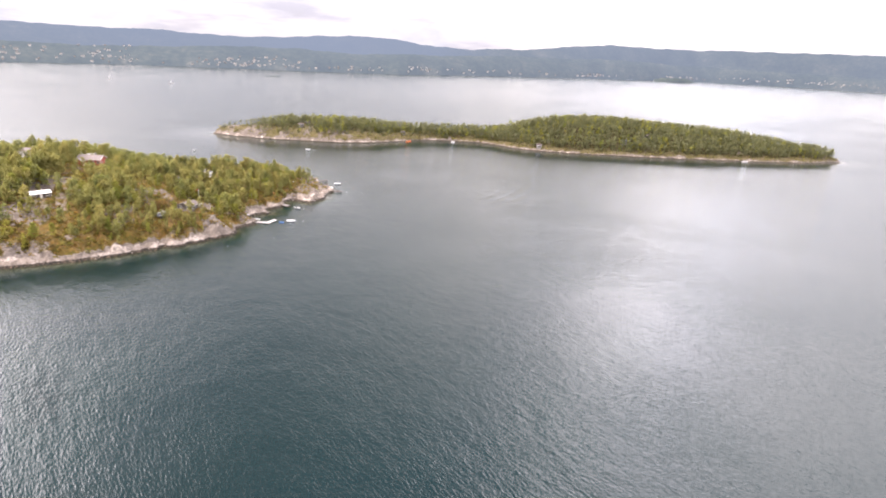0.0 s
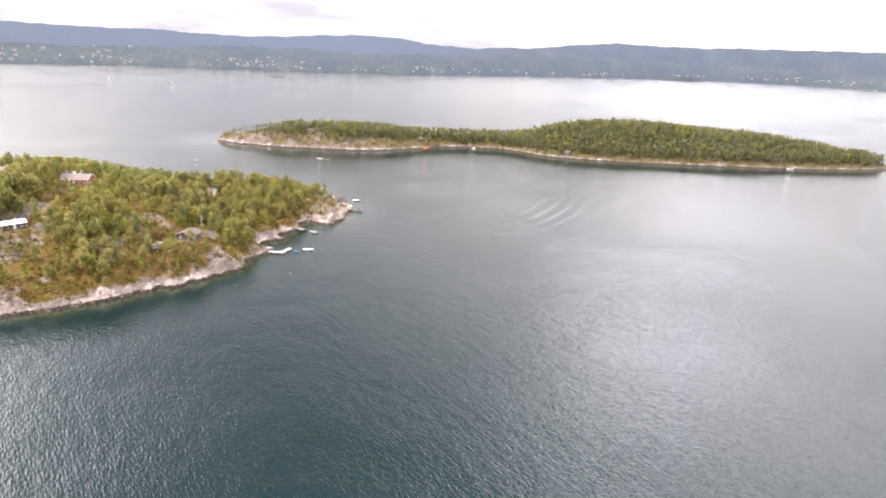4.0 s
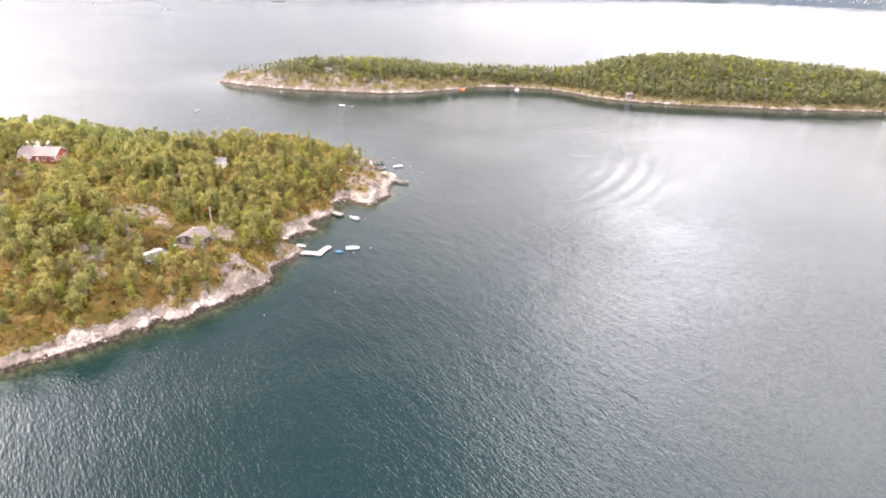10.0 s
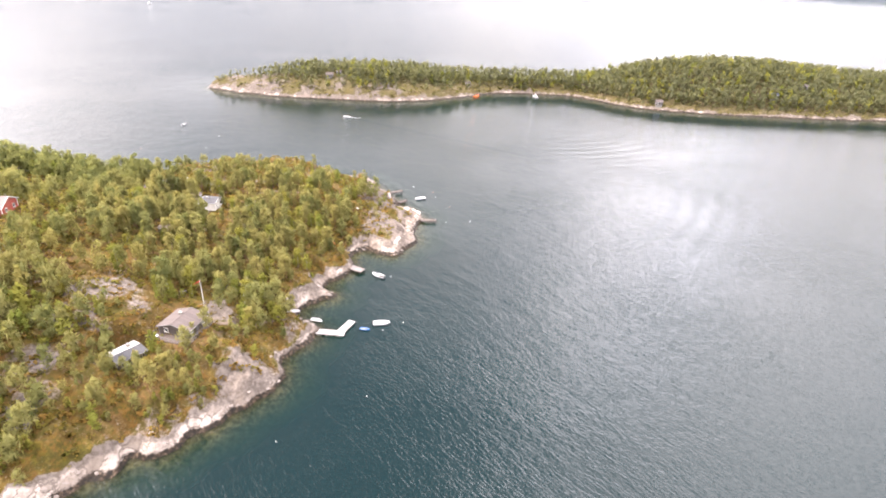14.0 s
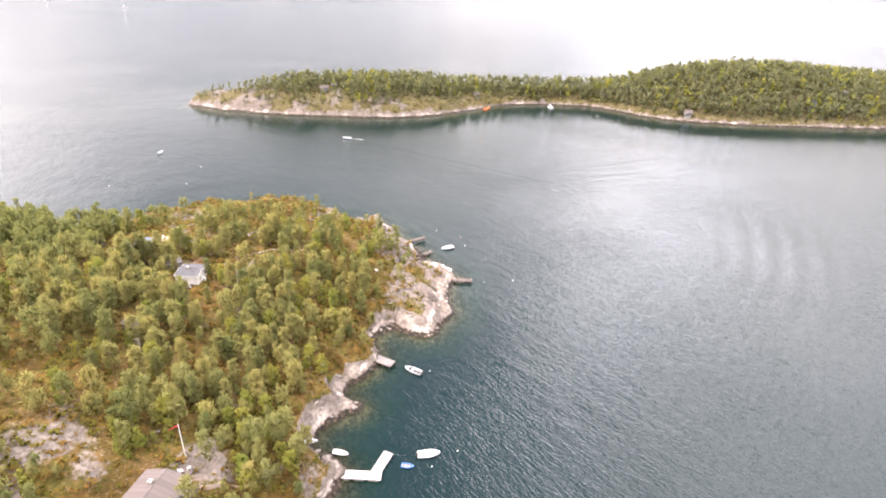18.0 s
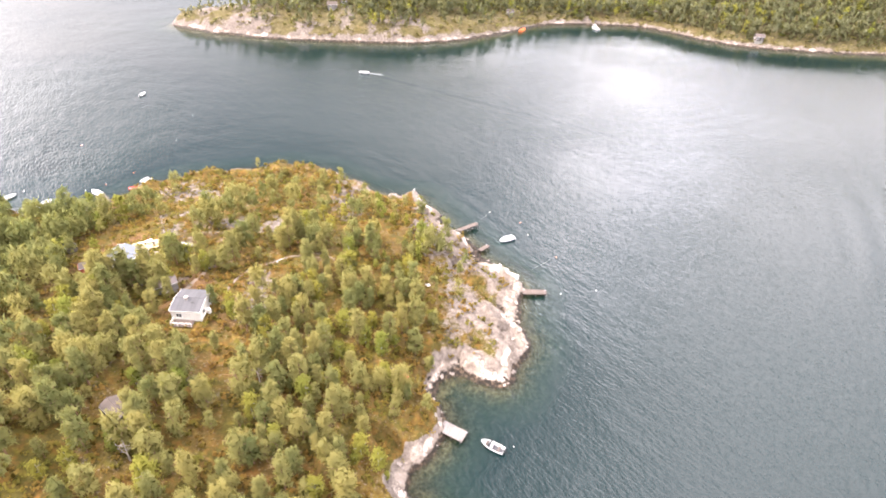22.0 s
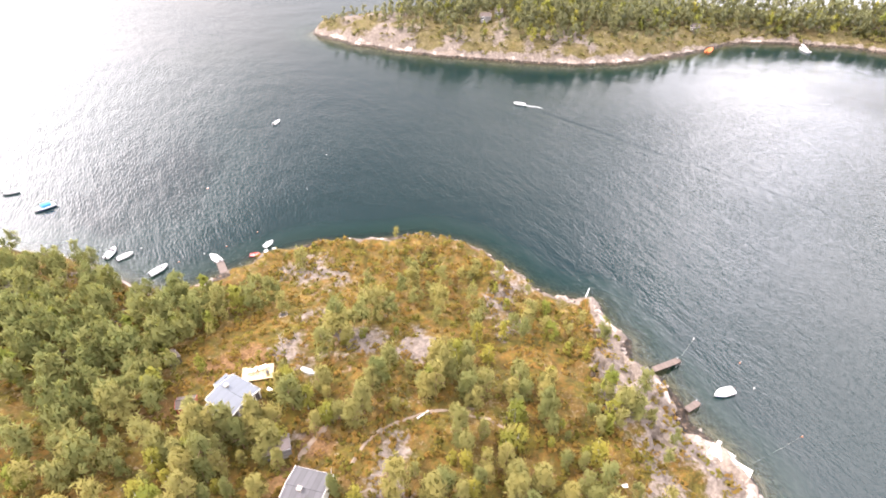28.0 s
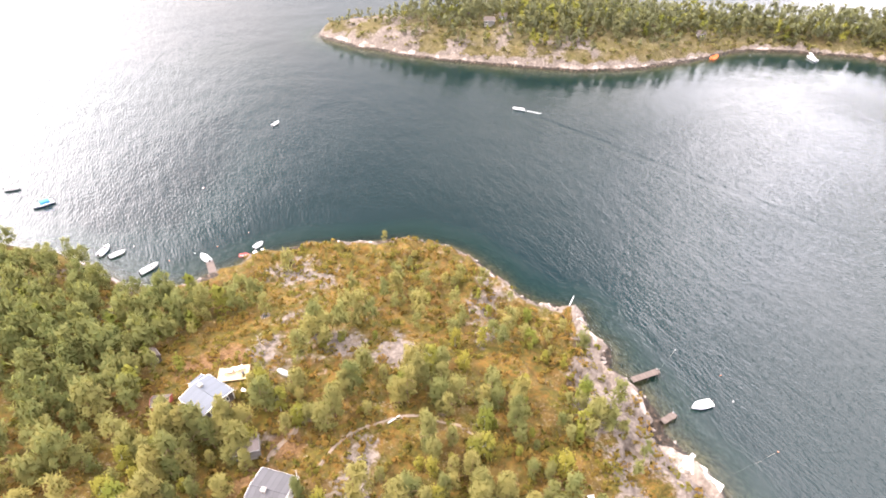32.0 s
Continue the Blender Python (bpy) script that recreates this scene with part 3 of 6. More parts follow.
def far_height(x, y):
    raw = inside_by(x, y, FAR)
    d = raw + 2.0 * fbm(x, y, 12.0, 3, 63) + 0.8 * fbm(x, y, 4, 2, 68)
    up = np.maximum(d, 0)
    steep = 1 + 0.5 * step(-x, 20, 80)
    land = steep * (1.8 * (1 - np.exp(-up / 2.5)) + 7.0 * (1 - np.exp(-up / 17)))
    land = land + step(up, 0, 45) * (12.5 * hump(x, y, 160, 562, 75) + 9.5 * hump(x, y, 255, 562, 80) + 6 * hump(x, y, 345, 560, 60) - 1.0 * hump(x, y, 55, 570, 50))
    land = land + step(up, 2, 12) * (1.2 * fbm(x, y, 24, 3, 71) + 0.5 * fbm(x, y, 7, 2, 73))
    tone, gap, slant = blocks(x, y, 4.0, 81)
    rim = step(d, -2, 1) * (1 - 0.7 * step(d, 5, 14))
    land = land + rim * (1.2 * (tone - 0.4) + 0.7 * slant - 0.3 * (1 - step(gap, 0, 0.15)))
    sea = np.maximum(-9.0, 0.4 * d - 0.1)
    return np.where(d > 0, land, sea), d


def at_home(x, y):
    return float(home_height(np.array([float(x)]), np.array([float(y)]))[0][0])


def at_far(x, y):
    return float(far_height(np.array([float(x)]), np.array([float(y)]))[0][0])


# ---- meshes ----
def quick_mesh(name, verts, faces, mat, smooth=False, normals=None, points=None):
    """A mesh from arrays of corners and of faces that all have as many corners; points: values for each corner, by name."""
    me = bpy.data.meshes.new(name)
    n, k = faces.shape
    me.vertices.add(len(verts))
    me.vertices.foreach_set("co", np.ascontiguousarray(verts, np.float32).ravel())
    me.loops.add(n * k)
    me.loops.foreach_set("vertex_index", np.ascontiguousarray(faces, np.int32).ravel())
    me.polygons.add(n)
    me.polygons.foreach_set("loop_start", np.arange(0, n * k, k, dtype=np.int32))
    me.polygons.foreach_set("use_smooth", np.full(n, bool(smooth or normals is not None)))
    me.update(calc_edges=True)
    for key, values in (points or {}).items():
        me.attributes.new(key, "FLOAT", "POINT").data.foreach_set("value", np.ascontiguousarray(values, np.float32).ravel())
    if normals is not None:
        me.normals_split_custom_set_from_vertices(np.ascontiguousarray(normals, np.float32))
    me.materials.append(mat)
    return me


def grid_faces(nx, ny):
    a = (np.arange(ny - 1)[:, None] * nx + np.arange(nx - 1)[None, :]).ravel()
    return np.stack([a, a + 1, a + nx + 1, a + nx], 1)


def part(name, bm, mat, parent=None, label=""):
    """Links a bmesh as one mesh object under its thing or part."""
    me = bpy.data.meshes.new(name)
    bm.to_mesh(me)
    bm.free()
    me.materials.append(mat)
    ob = new(name, me)
    if parent is not None:
        ob.parent = parent
    if label:
        tagged(ob, label)
    return ob


def thing(name, m, label, category, group="", kind=""):
    ob = new(name)
    ob.empty_display_size = 0.3
    ob.matrix_world = m
    return tagged(ob, label, category, group, kind)


def box(x0, y0, z0, x1, y1, z1, bevel=0.02, bm=None):
    """A box between two corners, its edges broken."""
    bm = bm or bmesh.new()
    made = bmesh.ops.create_cube(bm, size=1.0)["verts"]
    for v in made:
        v.co = Vector(((x0 + x1) / 2 + v.co.x * (x1 - x0), (y0 + y1) / 2 + v.co.y * (y1 - y0), (z0 + z1) / 2 + v.co.z * (z1 - z0)))
    if bevel:
        edges = {e for v in made for e in v.link_edges}
        bmesh.ops.bevel(bm, geom=list(edges), offset=min(bevel, 0.3 * min(abs(x1 - x0), abs(y1 - y0), abs(z1 - z0))), segments=1, affect="EDGES")
    return bm


def prism(outline, axis, a, b, bm=None):
    """A flat outline drawn out along one axis from a to b."""
    bm = bm or bmesh.new()

    def spot(p, s):
        return Vector((s, p[0], p[1])) if axis == 0 else Vector((p[0], s, p[1])) if axis == 1 else Vector((p[0], p[1], s))
    lo, hi = [bm.verts.new(spot(p, a)) for p in outline], [bm.verts.new(spot(p, b)) for p in outline]
    n = len(outline)
    for k in range(n):
        bm.faces.new((lo[k], lo[(k + 1) % n], hi[(k + 1) % n], hi[k]))
    bm.faces.new(lo[::-1])
    bm.faces.new(hi)
    bmesh.ops.recalc_face_normals(bm, faces=bm.faces)
    return bm


def rod(a, b, r0, r1=None, sides=8, bm=None):
    """A tapered round bar from a to b."""
    bm = bm or bmesh.new()
    a, b = Vector(a), Vector(b)
    turn = (b - a).to_track_quat("Z", "Y").to_matrix().to_4x4()
    bmesh.ops.create_cone(bm, cap_ends=True, segments=sides, radius1=r0, radius2=r0 if r1 is None else r1, depth=(b - a).length,
                          matrix=Matrix.Translation((a + b) / 2) @ turn)
    return bm


# ---- the sea ----
def wake_height(x, y):
    """Old boat waves: curved trains of low crests, spreading over the bay."""
    h = np.zeros(x.shape)
    for cx, cy, r, band, length, mid, span, amp in ((-49, 385, 140, 19, 8.6, -29, 17, 0.15), (20, 500, 105, 20, 8.0, -70, 22, 0.09)):
        dx, dy = x - cx + 6 * fbm(x, y, 60, 2, 611), y - cy
        rr, aa = np.hypot(dx, dy), np.degrees(np.arctan2(dy, dx))
        h = h + amp * np.cos(rr * 2 * np.pi / length) * np.exp(-((rr - r) / band) ** 2) * np.exp(-((aa - mid) / span) ** 2)
    return h


def build_sea():
    xs, ys = np.arange(-420, 521, 2.3), np.arange(40, 701, 2.3)
    gx, gy = np.meshgrid(xs, ys)
    depth = np.minimum(-home_height(gx, gy)[0], -far_height(gx, gy)[0])
    # lee of the low island: calmer water
    ruffle = 0.22 + 0.78 * step(-inside_by(gx, gy, FAR), 12, 70)
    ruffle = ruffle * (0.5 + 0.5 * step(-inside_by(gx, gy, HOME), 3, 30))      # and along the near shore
    nx, ny = len(xs), len(ys)
    rows = [np.stack([gx.ravel(), gy.ravel(), 0 * gx.ravel()], 1)]
    faces = [grid_faces(nx, ny)]
    far = 6500.0
    ring = np.array([(-far, -far, 0), (far, -far, 0), (far, far, 0), (-far, far, 0)])
    base = nx * ny
    rows.append(ring)
    corner = [0, nx - 1, nx * ny - 1, nx * (ny - 1)]
    faces.append(np.array([(base + k, base + (k + 1) % 4, corner[(k + 1) % 4], corner[k]) for k in range(4)]))
    # unseen dark sheet, added so downward reflections meet no sky below
    bed = np.array([(-far, -far, -9.3), (far, -far, -9.3), (far, far, -9.3), (-far, far, -9.3)])
    tagged(new("seabed_blocker", quick_mesh("seabed_blocker", bed, np.array([(0, 1, 2, 3)]), M["bed_dark"])), "unseen dark floor added to stop light from under the water", "ground", kind="structure")
    me = quick_mesh("water", np.concatenate(rows), np.concatenate(faces), M["water"], True,
                    points={"depth": np.r_[np.clip(depth.ravel(), 0, 9), [9] * 4], "wake": np.r_[wake_height(gx, gy).ravel(), [0] * 4], "ruffle": np.r_[ruffle.ravel(), [1] * 4]})
    tagged(new("water", me), "dark blue-green rippled fjord water under a bright sky", "water", kind="structure")


# needle litter and trodden earth round the cabins: x, y, radius, how much
LITTER = [(-141, 299, 5, 1), (-137, 303, 4.5, .9), (-118, 287, 4, .8), (-119, 279, 4.5, .8), (-147, 288, 5, .5), (-109, 274, 4, .6), (-110, 281, 3, .5), (-100, 212, 4, .5), (-92, 200, 5, .6), (-101, 179, 5, .5), (-97, 187, 5, .5), (-134, 222, 7, .7)]


def litter(x, y):
    much = np.zeros_like(x)
    for cx, cy, r, top in LITTER:
        much = np.maximum(much, top * np.exp(-(np.hypot(x - cx, y - cy) / r) ** 4))
    return much


def build_land(name, label, height, x0, x1, y0, y1, cell, bare, fine=None, mat="ground"):
    xs, ys = np.arange(x0, x1 + 0.1, cell), np.arange(y0, y1 + 0.1, cell)
    if fine is not None:
        xs = np.r_[np.arange(x0, fine, 2.2), np.arange(fine, x1, cell)]
    gx, gy = np.meshgrid(xs, ys)
    z, d = height(gx, gy)
    keep = (z.ravel() > -8.9) & (d.ravel() > -22)
    faces = grid_faces(len(xs), len(ys))
    faces = faces[keep[faces].any(1)]
    used = np.unique(faces)
    back = np.full(z.size, -1)
    back[used] = np.arange(len(used))
    verts = np.stack([gx.ravel(), gy.ravel(), z.ravel()], 1)[used]
    me = quick_mesh(name, verts, back[faces], M[mat], True, points={"rock": bare(gx, gy, z, d).ravel()[used], "litter": litter(gx, gy).ravel()[used]})
    return tagged(new(name, me), label, "island", kind="structure")


def home_bare(x, y, z, d):
    wide = np.maximum(1.8 + 2.8 * step(y, 290, 300) * step(x, -95, -80) + 2.4 * step(y, 322, 334) * step(x, -140, -130) * (1 - step(x, -95, -80)) + 2.8 * step(y, 288, 298) * step(x, -74, -62), 4.4 + 6.0 * fbm(x, y, 20, 3, 95) + 1.0 * hump(x, y, -68, 245, 14) - 1.8 * step(y, 325, 345) - 0.3 * step(-y, -215, -190) + 1.5 * hump(x, y, -55, 300, 22) + 2.2 * hump(x, y, -52, 309, 13) + 1.2 * hump(x, y, -63, 328, 12))
    shore = 1.3 * (1 - step(d, 0.30 * wide, 0.95 * wide))
    cape = 0.55 * hump(x, y, -49, 275, 8) + 0.30 * hump(x, y, -56, 283, 11) + 0.45 * hump(x, y, -50, 300, 8) + 0.2 * hump(x, y, -68, 330, 9) + 0.12 * hump(x, y, -84, 196, 11) + 0.42 * hump(x, y, -79.5, 197, 4.5) + 0.4 * hump(x, y, -119, 210, 4) + 0.28 * hump(x, y, -115, 214, 5) + 0.45 * hump(x, y, -108, 209, 3) + 0.5 * hump(x, y, -91.5, 216.5, 4)
    south = 0.35 * step(-y, -185, -160) * step(-x, 95, 125)
    patch = 0.25 + 0.75 * fbm(x, y, 13, 4, 91) + 0.25 * fbm(x, y, 3, 3, 97)
    patch = patch + 0.12 * step(y, 296, 316) + 0.10 * step(-y, -235, -215) + 0.20 * step(x, -76, -62) * step(y, 288, 300)
    return np.clip(np.maximum(shore, np.minimum(0.75 * patch + 0.05, 0.72)) + cape + south * (0.4 + fbm(x, y, 9, 3, 99)), 0, 1.3)


def far_bare(x, y, z, d):
    shore = 1.3 * (1 - step(d, 0.6, 2.6 + 1.6 * fbm(x, y, 22, 2, 195)))
    west = 0.42 * step(-x, -20, 40) * (1 - step(d, 12, 30))
    patch = 0.34 + 0.9 * fbm(x, y, 11, 4, 191)
    return np.clip(np.maximum(shore, 0.7 * patch) + west * (0.4 + fbm(x, y, 10, 3, 193)), 0, 1.3)


PADS += [(-115.3, 276.8, 6, 10.3), (-133.5, 290.5, 7, 11.8), (-96.5, 206, 7, 10.0), (-105, 197.3, 5, 7.0), (-117, 248, 3.5, 13.6), (-113, 245.2, 3.5, 12.8),
         (-159, 239.5, 11, 22.6), (-154.5, 188.5, 6, 16.6), (-182, 226, 8, 27.5), (-132.5, 297, 4, 11.2)]
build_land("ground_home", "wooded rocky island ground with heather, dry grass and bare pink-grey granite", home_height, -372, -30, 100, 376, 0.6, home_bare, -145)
build_land("ground_island", "low wooded island ground with a pale rocky waterline", far_height, -240, 476, 470, 650, 2.0, far_bare, mat="ground_far")
build_sea()


# ---- the far shore ----
SHORE = [(-62, 2500), (-50, 2250), (-38, 2230), (-30, 2330), (-17.5, 2350), (-4, 2450), (6.5, 3020), (17, 3640), (24, 4300), (31, 4560), (42, 4560), (55, 4500)]


def build_hills():
    bearing = np.linspace(-62, 55, 470)
    reach = np.interp(bearing, [b for b, _ in SHORE], [r for _, r in SHORE]) + 35 * fbm(bearing * 60, 0 * bearing, 90, 4, 201)
    near_top = np.interp(bearing, [-62, -38, -30, -20, -14, -8, 0, 8, 16, 24, 32, 55], [75, 62, 60, 78, 84, 74, 88, 100, 110, 100, 90, 90])
    far_top = np.interp(bearing, [-62, -42, -36, -31, -24, -19, -14, -9, -5, 0, 3, 8, 16, 24, 32, 40, 55],
                        [120, 128, 132, 136, 128, 118, 134, 158, 156, 134, 128, 150, 206, 222, 236, 238, 230])
    back = np.minimum(reach + 620, 4850)
    rows = []
    for s, kind in ((0.0, 0), (0.04, 1), (0.12, 2), (0.22, 3), (0.34, 4), (0.46, 5), (0.58, 6), (0.72, 7), (0.86, 8), (1.0, 9)):
        r = reach + (back - reach) * s
        x, y = r * np.sin(np.radians(bearing)), r * np.cos(np.radians(bearing))
        lower = near_top * np.clip(s / 0.34, 0, 1) ** 0.7 * (1 - 0.35 * step(np.full(1, s), 0.34, 0.5)[0])
        upper = far_top * step(np.full(1, s), 0.40, 1.0)[0]
        h = np.maximum(lower, upper) * (1 + 0.10 * fbm(x, y, 420, 4, 211)) + 5.0 * fbm(x, y, 60, 3, 215) * (s > 0)
        rows.append((x, y, np.where(s > 0, np.maximum(h, 1.0), -2.0), np.full(len(x), s)))
    x, y, z, s = (np.concatenate([r[k] for r in rows]) for k in range(4))
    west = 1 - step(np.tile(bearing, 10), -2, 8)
    # share of painted haze: more on the upper, western and farther slopes
    haze_mix = np.clip(0.47 + 0.14 * s + 0.26 * step(s, 0.36, 0.50) * west + 0.14 * step(np.hypot(x, y), 2400, 4600) + 0.10 * fbm(x, y, 900, 2, 221), 0, 0.95)
    me = quick_mesh("backdrop", np.stack([x, y, z], 1), grid_faces(470, 10), M["hills"], True, points={"haze_mix": haze_mix})
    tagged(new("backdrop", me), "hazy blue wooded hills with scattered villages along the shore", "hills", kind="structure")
    return bearing, reach


FAR_BEARING, FAR_REACH = build_hills()


# ---- growth ----
def crown(rng, height, radius, low, clumps, per, leaf, flat=0.65, droop=0.0, brush=1.0):
    """Quads of a leafy crown in clumps, with gaps: corners, faces, soft normals."""
    u = low + (1 - low) * rng.random(clumps) ** 0.85
    env = np.sqrt(np.clip(1 - ((u - low * 0.55 - 0.28) / (0.74 - 0.28 * low)) ** 2, 0.06, 1))
    ang = rng.random(clumps) * 2 * np.pi
    rad = radius * env * (0.18 + 0.72 * np.sqrt(rng.random(clumps)))
    lean = rng.normal(0, 0.12, 2) * radius
    cen = np.stack([rad * np.cos(ang) + lean[0] * u, rad * np.sin(ang) + lean[1] * u, height * u - droop * rad], 1)
    size = radius * (0.38 + 0.30 * rng.random(clumps))
    way = rng.normal(size=(clumps, per, 3))
    way /= np.linalg.norm(way, axis=2, keepdims=True)
    far = rng.random((clumps, per, 1)) ** 0.7
    pos = cen[:, None] + way * far * size[:, None, None] * np.array([1, 1, flat])
    pos, way = pos.reshape(-1, 3), way.reshape(-1, 3)
    mid = np.array([0, 0, height * (low + 0.3)])
    out = 0.16 * way + 0.6 * (pos - mid) / max(radius, 0.5) + np.array([0, 0, 0.95])
    out /= np.linalg.norm(out, axis=1, keepdims=True)
    face = out + 0.9 * rng.normal(size=out.shape)
    face /= np.linalg.norm(face, axis=1, keepdims=True)
    up = np.array([0, 0, 0.75]) + 0.35 * out + 0.45 * rng.normal(size=out.shape)
    t1 = (up - face * (up * face).sum(1, keepdims=True)) if brush > 1 else np.cross(face, rng.normal(size=out.shape))
    t1 /= np.linalg.norm(t1, axis=1, keepdims=True)
    t2 = np.cross(face, t1)
    half = leaf * (0.30 + 0.35 * rng.random((len(pos), 1)))
    quad = np.stack([pos - t1 * half * brush, pos - t2 * half * 0.7 / brush, pos + t1 * half * brush, pos + t2 * half * 0.7 / brush], 1)
    n = len(pos)
    return quad.reshape(-1, 3), np.arange(4 * n).reshape(n, 4), np.repeat(out, 4, 0)


def trunk(rng, height, girth, limbs, mat, name="trunk"):
    """A tapered, slightly bent stem with limbs."""
    bm = bmesh.new()
    bend = rng.normal(0, 0.03 * height, 2)
    pts = [Vector((bend[0] * s * s, bend[1] * s * s, height * 0.93 * s - 0.3)) for s in (0, 0.35, 0.7, 1)]
    for k in range(3):
        rod(pts[k], pts[k + 1], girth * (1 - 0.3 * k), girth * (0.7 - 0.3 * k) if k < 2 else girth * 0.12, 6, bm)
    for k in range(limbs):
        s = 0.38 + 0.5 * k / limbs
        a = rng.random() * 6.28
        foot = Vector((bend[0] * s * s, bend[1] * s * s, height * 0.93 * s - 0.3))
        tip = foot + Vector((math.cos(a), math.sin(a), 0.55)) * height * 0.2
        rod(foot, tip, girth * 0.35, girth * 0.1, 5, bm)
    me = bpy.data.meshes.new(name)
    bm.to_mesh(me)
    bm.free()
    me.materials.append(mat)
    return me


def stuff(name, label, category, spots, kinds, mat):
    """Many plants joined into one mesh: spots are rows of x, y, z, size, turn, tone."""
    V, F, N, T, base = [], [], [], [], 0
    pick = np.random.default_rng(5).integers(0, len(kinds), len(spots))
    for (x, y, z, s, a, tone), k in zip(spots, pick):
        v, f, n = kinds[k]
        c, q = math.cos(a), math.sin(a)
        turn = np.array([[c, q, 0], [-q, c, 0], [0, 0, 1]])
        V.append(v @ turn * s + (x, y, z))
        N.append(n @ turn)
        F.append(f + base)
        T.append(np.full(len(v), tone))
        base += len(v)
    me = quick_mesh(name, np.concatenate(V), np.concatenate(F), mat, normals=np.concatenate(N), points={"tone": np.concatenate(T)})
    return tagged(new(name, me), label, category, kind="stuff")


# open ground: x, y, radius, how open
HEATH_GAPS = [(-135, 331, 11, .75), (-131, 309, 8, .8), (-111, 303, 7, .7), (-101, 294, 5, .8), (-115, 288, 6, .8), (-110, 314, 5, .6), (-120, 343, 12, .7), (-137, 302, 6, .9),
        (-147, 303, 5, .8), (-92, 297, 5, .6), (-152, 214, 8, .8), (-124, 213, 6, .3), (-147, 200, 9, .95), (-117, 164, 11, .4), (-82, 194, 9, .8), (-119, 210, 4, .9), (-109, 211, 4, .8), (-112, 145, 20, .3)]
WOOD_GAPS = [(-108, 286, 5, .8), (-141, 269, 5, .6), (-118, 255, 4, .6), (-72, 250, 7, .8), (-94.5, 215, 4, 1), (-114, 222, 5, .3), (-56, 280, 14, .85), (-62, 305, 10, .7),
        (-68, 330, 9, .8), (-104, 350, 12, .6), (-86, 200, 6, .5), (-153, 231, 7, .8), (-143, 165, 20, .75), (-114, 271, 9, 1), (-132.8, 290, 6.2, 1), (-132.5, 297, 5.6, 1)]
YARDS = [(-140, 296, 6, .8), (-96.5, 204.5, 6.2, 1), (-104.0, 194.5, 4.2, 1), (-94, 198, 3.5, .8), (-99.5, 190, 3, .5), (-117, 248, 2.4, 1), (-158, 235, 12, 1), (-154, 185, 8, 1), (-182, 222, 9, 1),
        (-140.7, 286.5, 4, 1), (-149, 296, 3.5, .9), (-122.8, 281, 4, 1), (-71, 264, 3.5, 1), (-125, 300, 4, 1), (-160, 331, 12, 1), (-150, 339, 9, 1), (-147, 347, 6, 1)]
# groups of pines standing on the open northern heath
GROVES = [(-123, 311), (-117, 318), (-112, 341), (-104, 338), (-108, 330), (-97, 341), (-85, 329), (-77, 324), (-100, 306), (-94, 306), (-86, 308), (-81, 304), (-115, 300), (-109, 302), (-96, 299), (-86, 297),
          (-77, 293), (-83, 290), (-90, 289), (-121, 294), (-116, 292), (-68, 309), (-64, 306), (-72, 300)]
GROVES += [(-72, 285), (-78, 280), (-71, 275), (-85, 283), (-77, 271), (-80, 297), (-92, 280)]

# clumps of small trees on the slope below the southern cabins
SLOPE = [(-120, 189), (-116, 179), (-112, 181), (-112.5, 173), (-112, 191), (-107, 188), (-99, 188), (-94.5, 192), (-87, 189), (-104, 184), (-118, 196), (-124, 184), (-121, 174), (-129, 195), (-126, 203), (-114, 203), (-91, 193), (-92, 185)]


def scatter(rng, height, x0, x1, y0, y1, gap, share, shore):
    """Spots for plants on an uneven grid, thinned at the shore and in the open."""
    gx, gy = np.meshgrid(np.arange(x0, x1, gap), np.arange(y0, y1, gap))
    x = gx.ravel() + rng.uniform(-0.48, 0.48, gx.size) * gap
    y = gy.ravel() + rng.uniform(-0.48, 0.48, gx.size) * gap
    z, d = height(x, y)
    ok = (d > shore) & (rng.random(x.size) < share(x, y, d))
    return x[ok], y[ok], z[ok]


def home_share(x, y, d):
    p = 0.64 + 1.1 * fbm(x, y, 13, 3, 301)
    p = p * (0.25 + 0.75 * step(d, 3.5, 9)) * (1 - 0.25 * step(y, 318, 335) * step(x, -150, -140)) + 0.25 * step(-x, 150, 175) * (1 - step(y, 262, 285))
    p = np.minimum(p + 0.2 * step(-x, 140, 155) * step(y, 280, 300), 1.0)
    p = p + 0.45 * hump(x, y, -93, 318, 13) + 0.3 * hump(x, y, -80, 305, 10) + 0.3 * hump(x, y, -122, 322, 8)
    for cx, cy, r, much in HEATH_GAPS + WOOD_GAPS:
        p = p * (1 - much * np.exp(-(np.hypot(x - cx, y - cy) / r) ** 4))
    p = p * (1 - 0.85 * step(y, 294, 304) * step(x, -144, -136))
    for cx, cy in GROVES:
        p = np.maximum(p, 0.75 * hump(x, y, cx, cy, 5.0))
    for cx, cy, r, much in YARDS:
        p = p * (1 - much * np.exp(-(np.hypot(x - cx, y - cy) / r) ** 4))
    return p


def slope_share(x, y, d):
    p = 0.0 * x
    for cx, cy in SLOPE:
        p = np.maximum(p, 0.72 * hump(x, y, cx, cy, 5.0))
    for cx, cy, r, much in YARDS:
        p = p * (1 - much * np.exp(-(np.hypot(x - cx, y - cy) / r) ** 4))
    return p


def far_share(x, y, d):
    p = 1.0 + 0.4 * fbm(x, y, 25, 3, 311)
    return p * (0.15 + 0.85 * step(d, 3, 8)) * (1 - 0.78 * step(-x, -25, 15) * (1 - step(d, 13, 24))) * (1 - 0.95 * np.exp(-(np.hypot(x + 116, y - 518) / 10) ** 4))


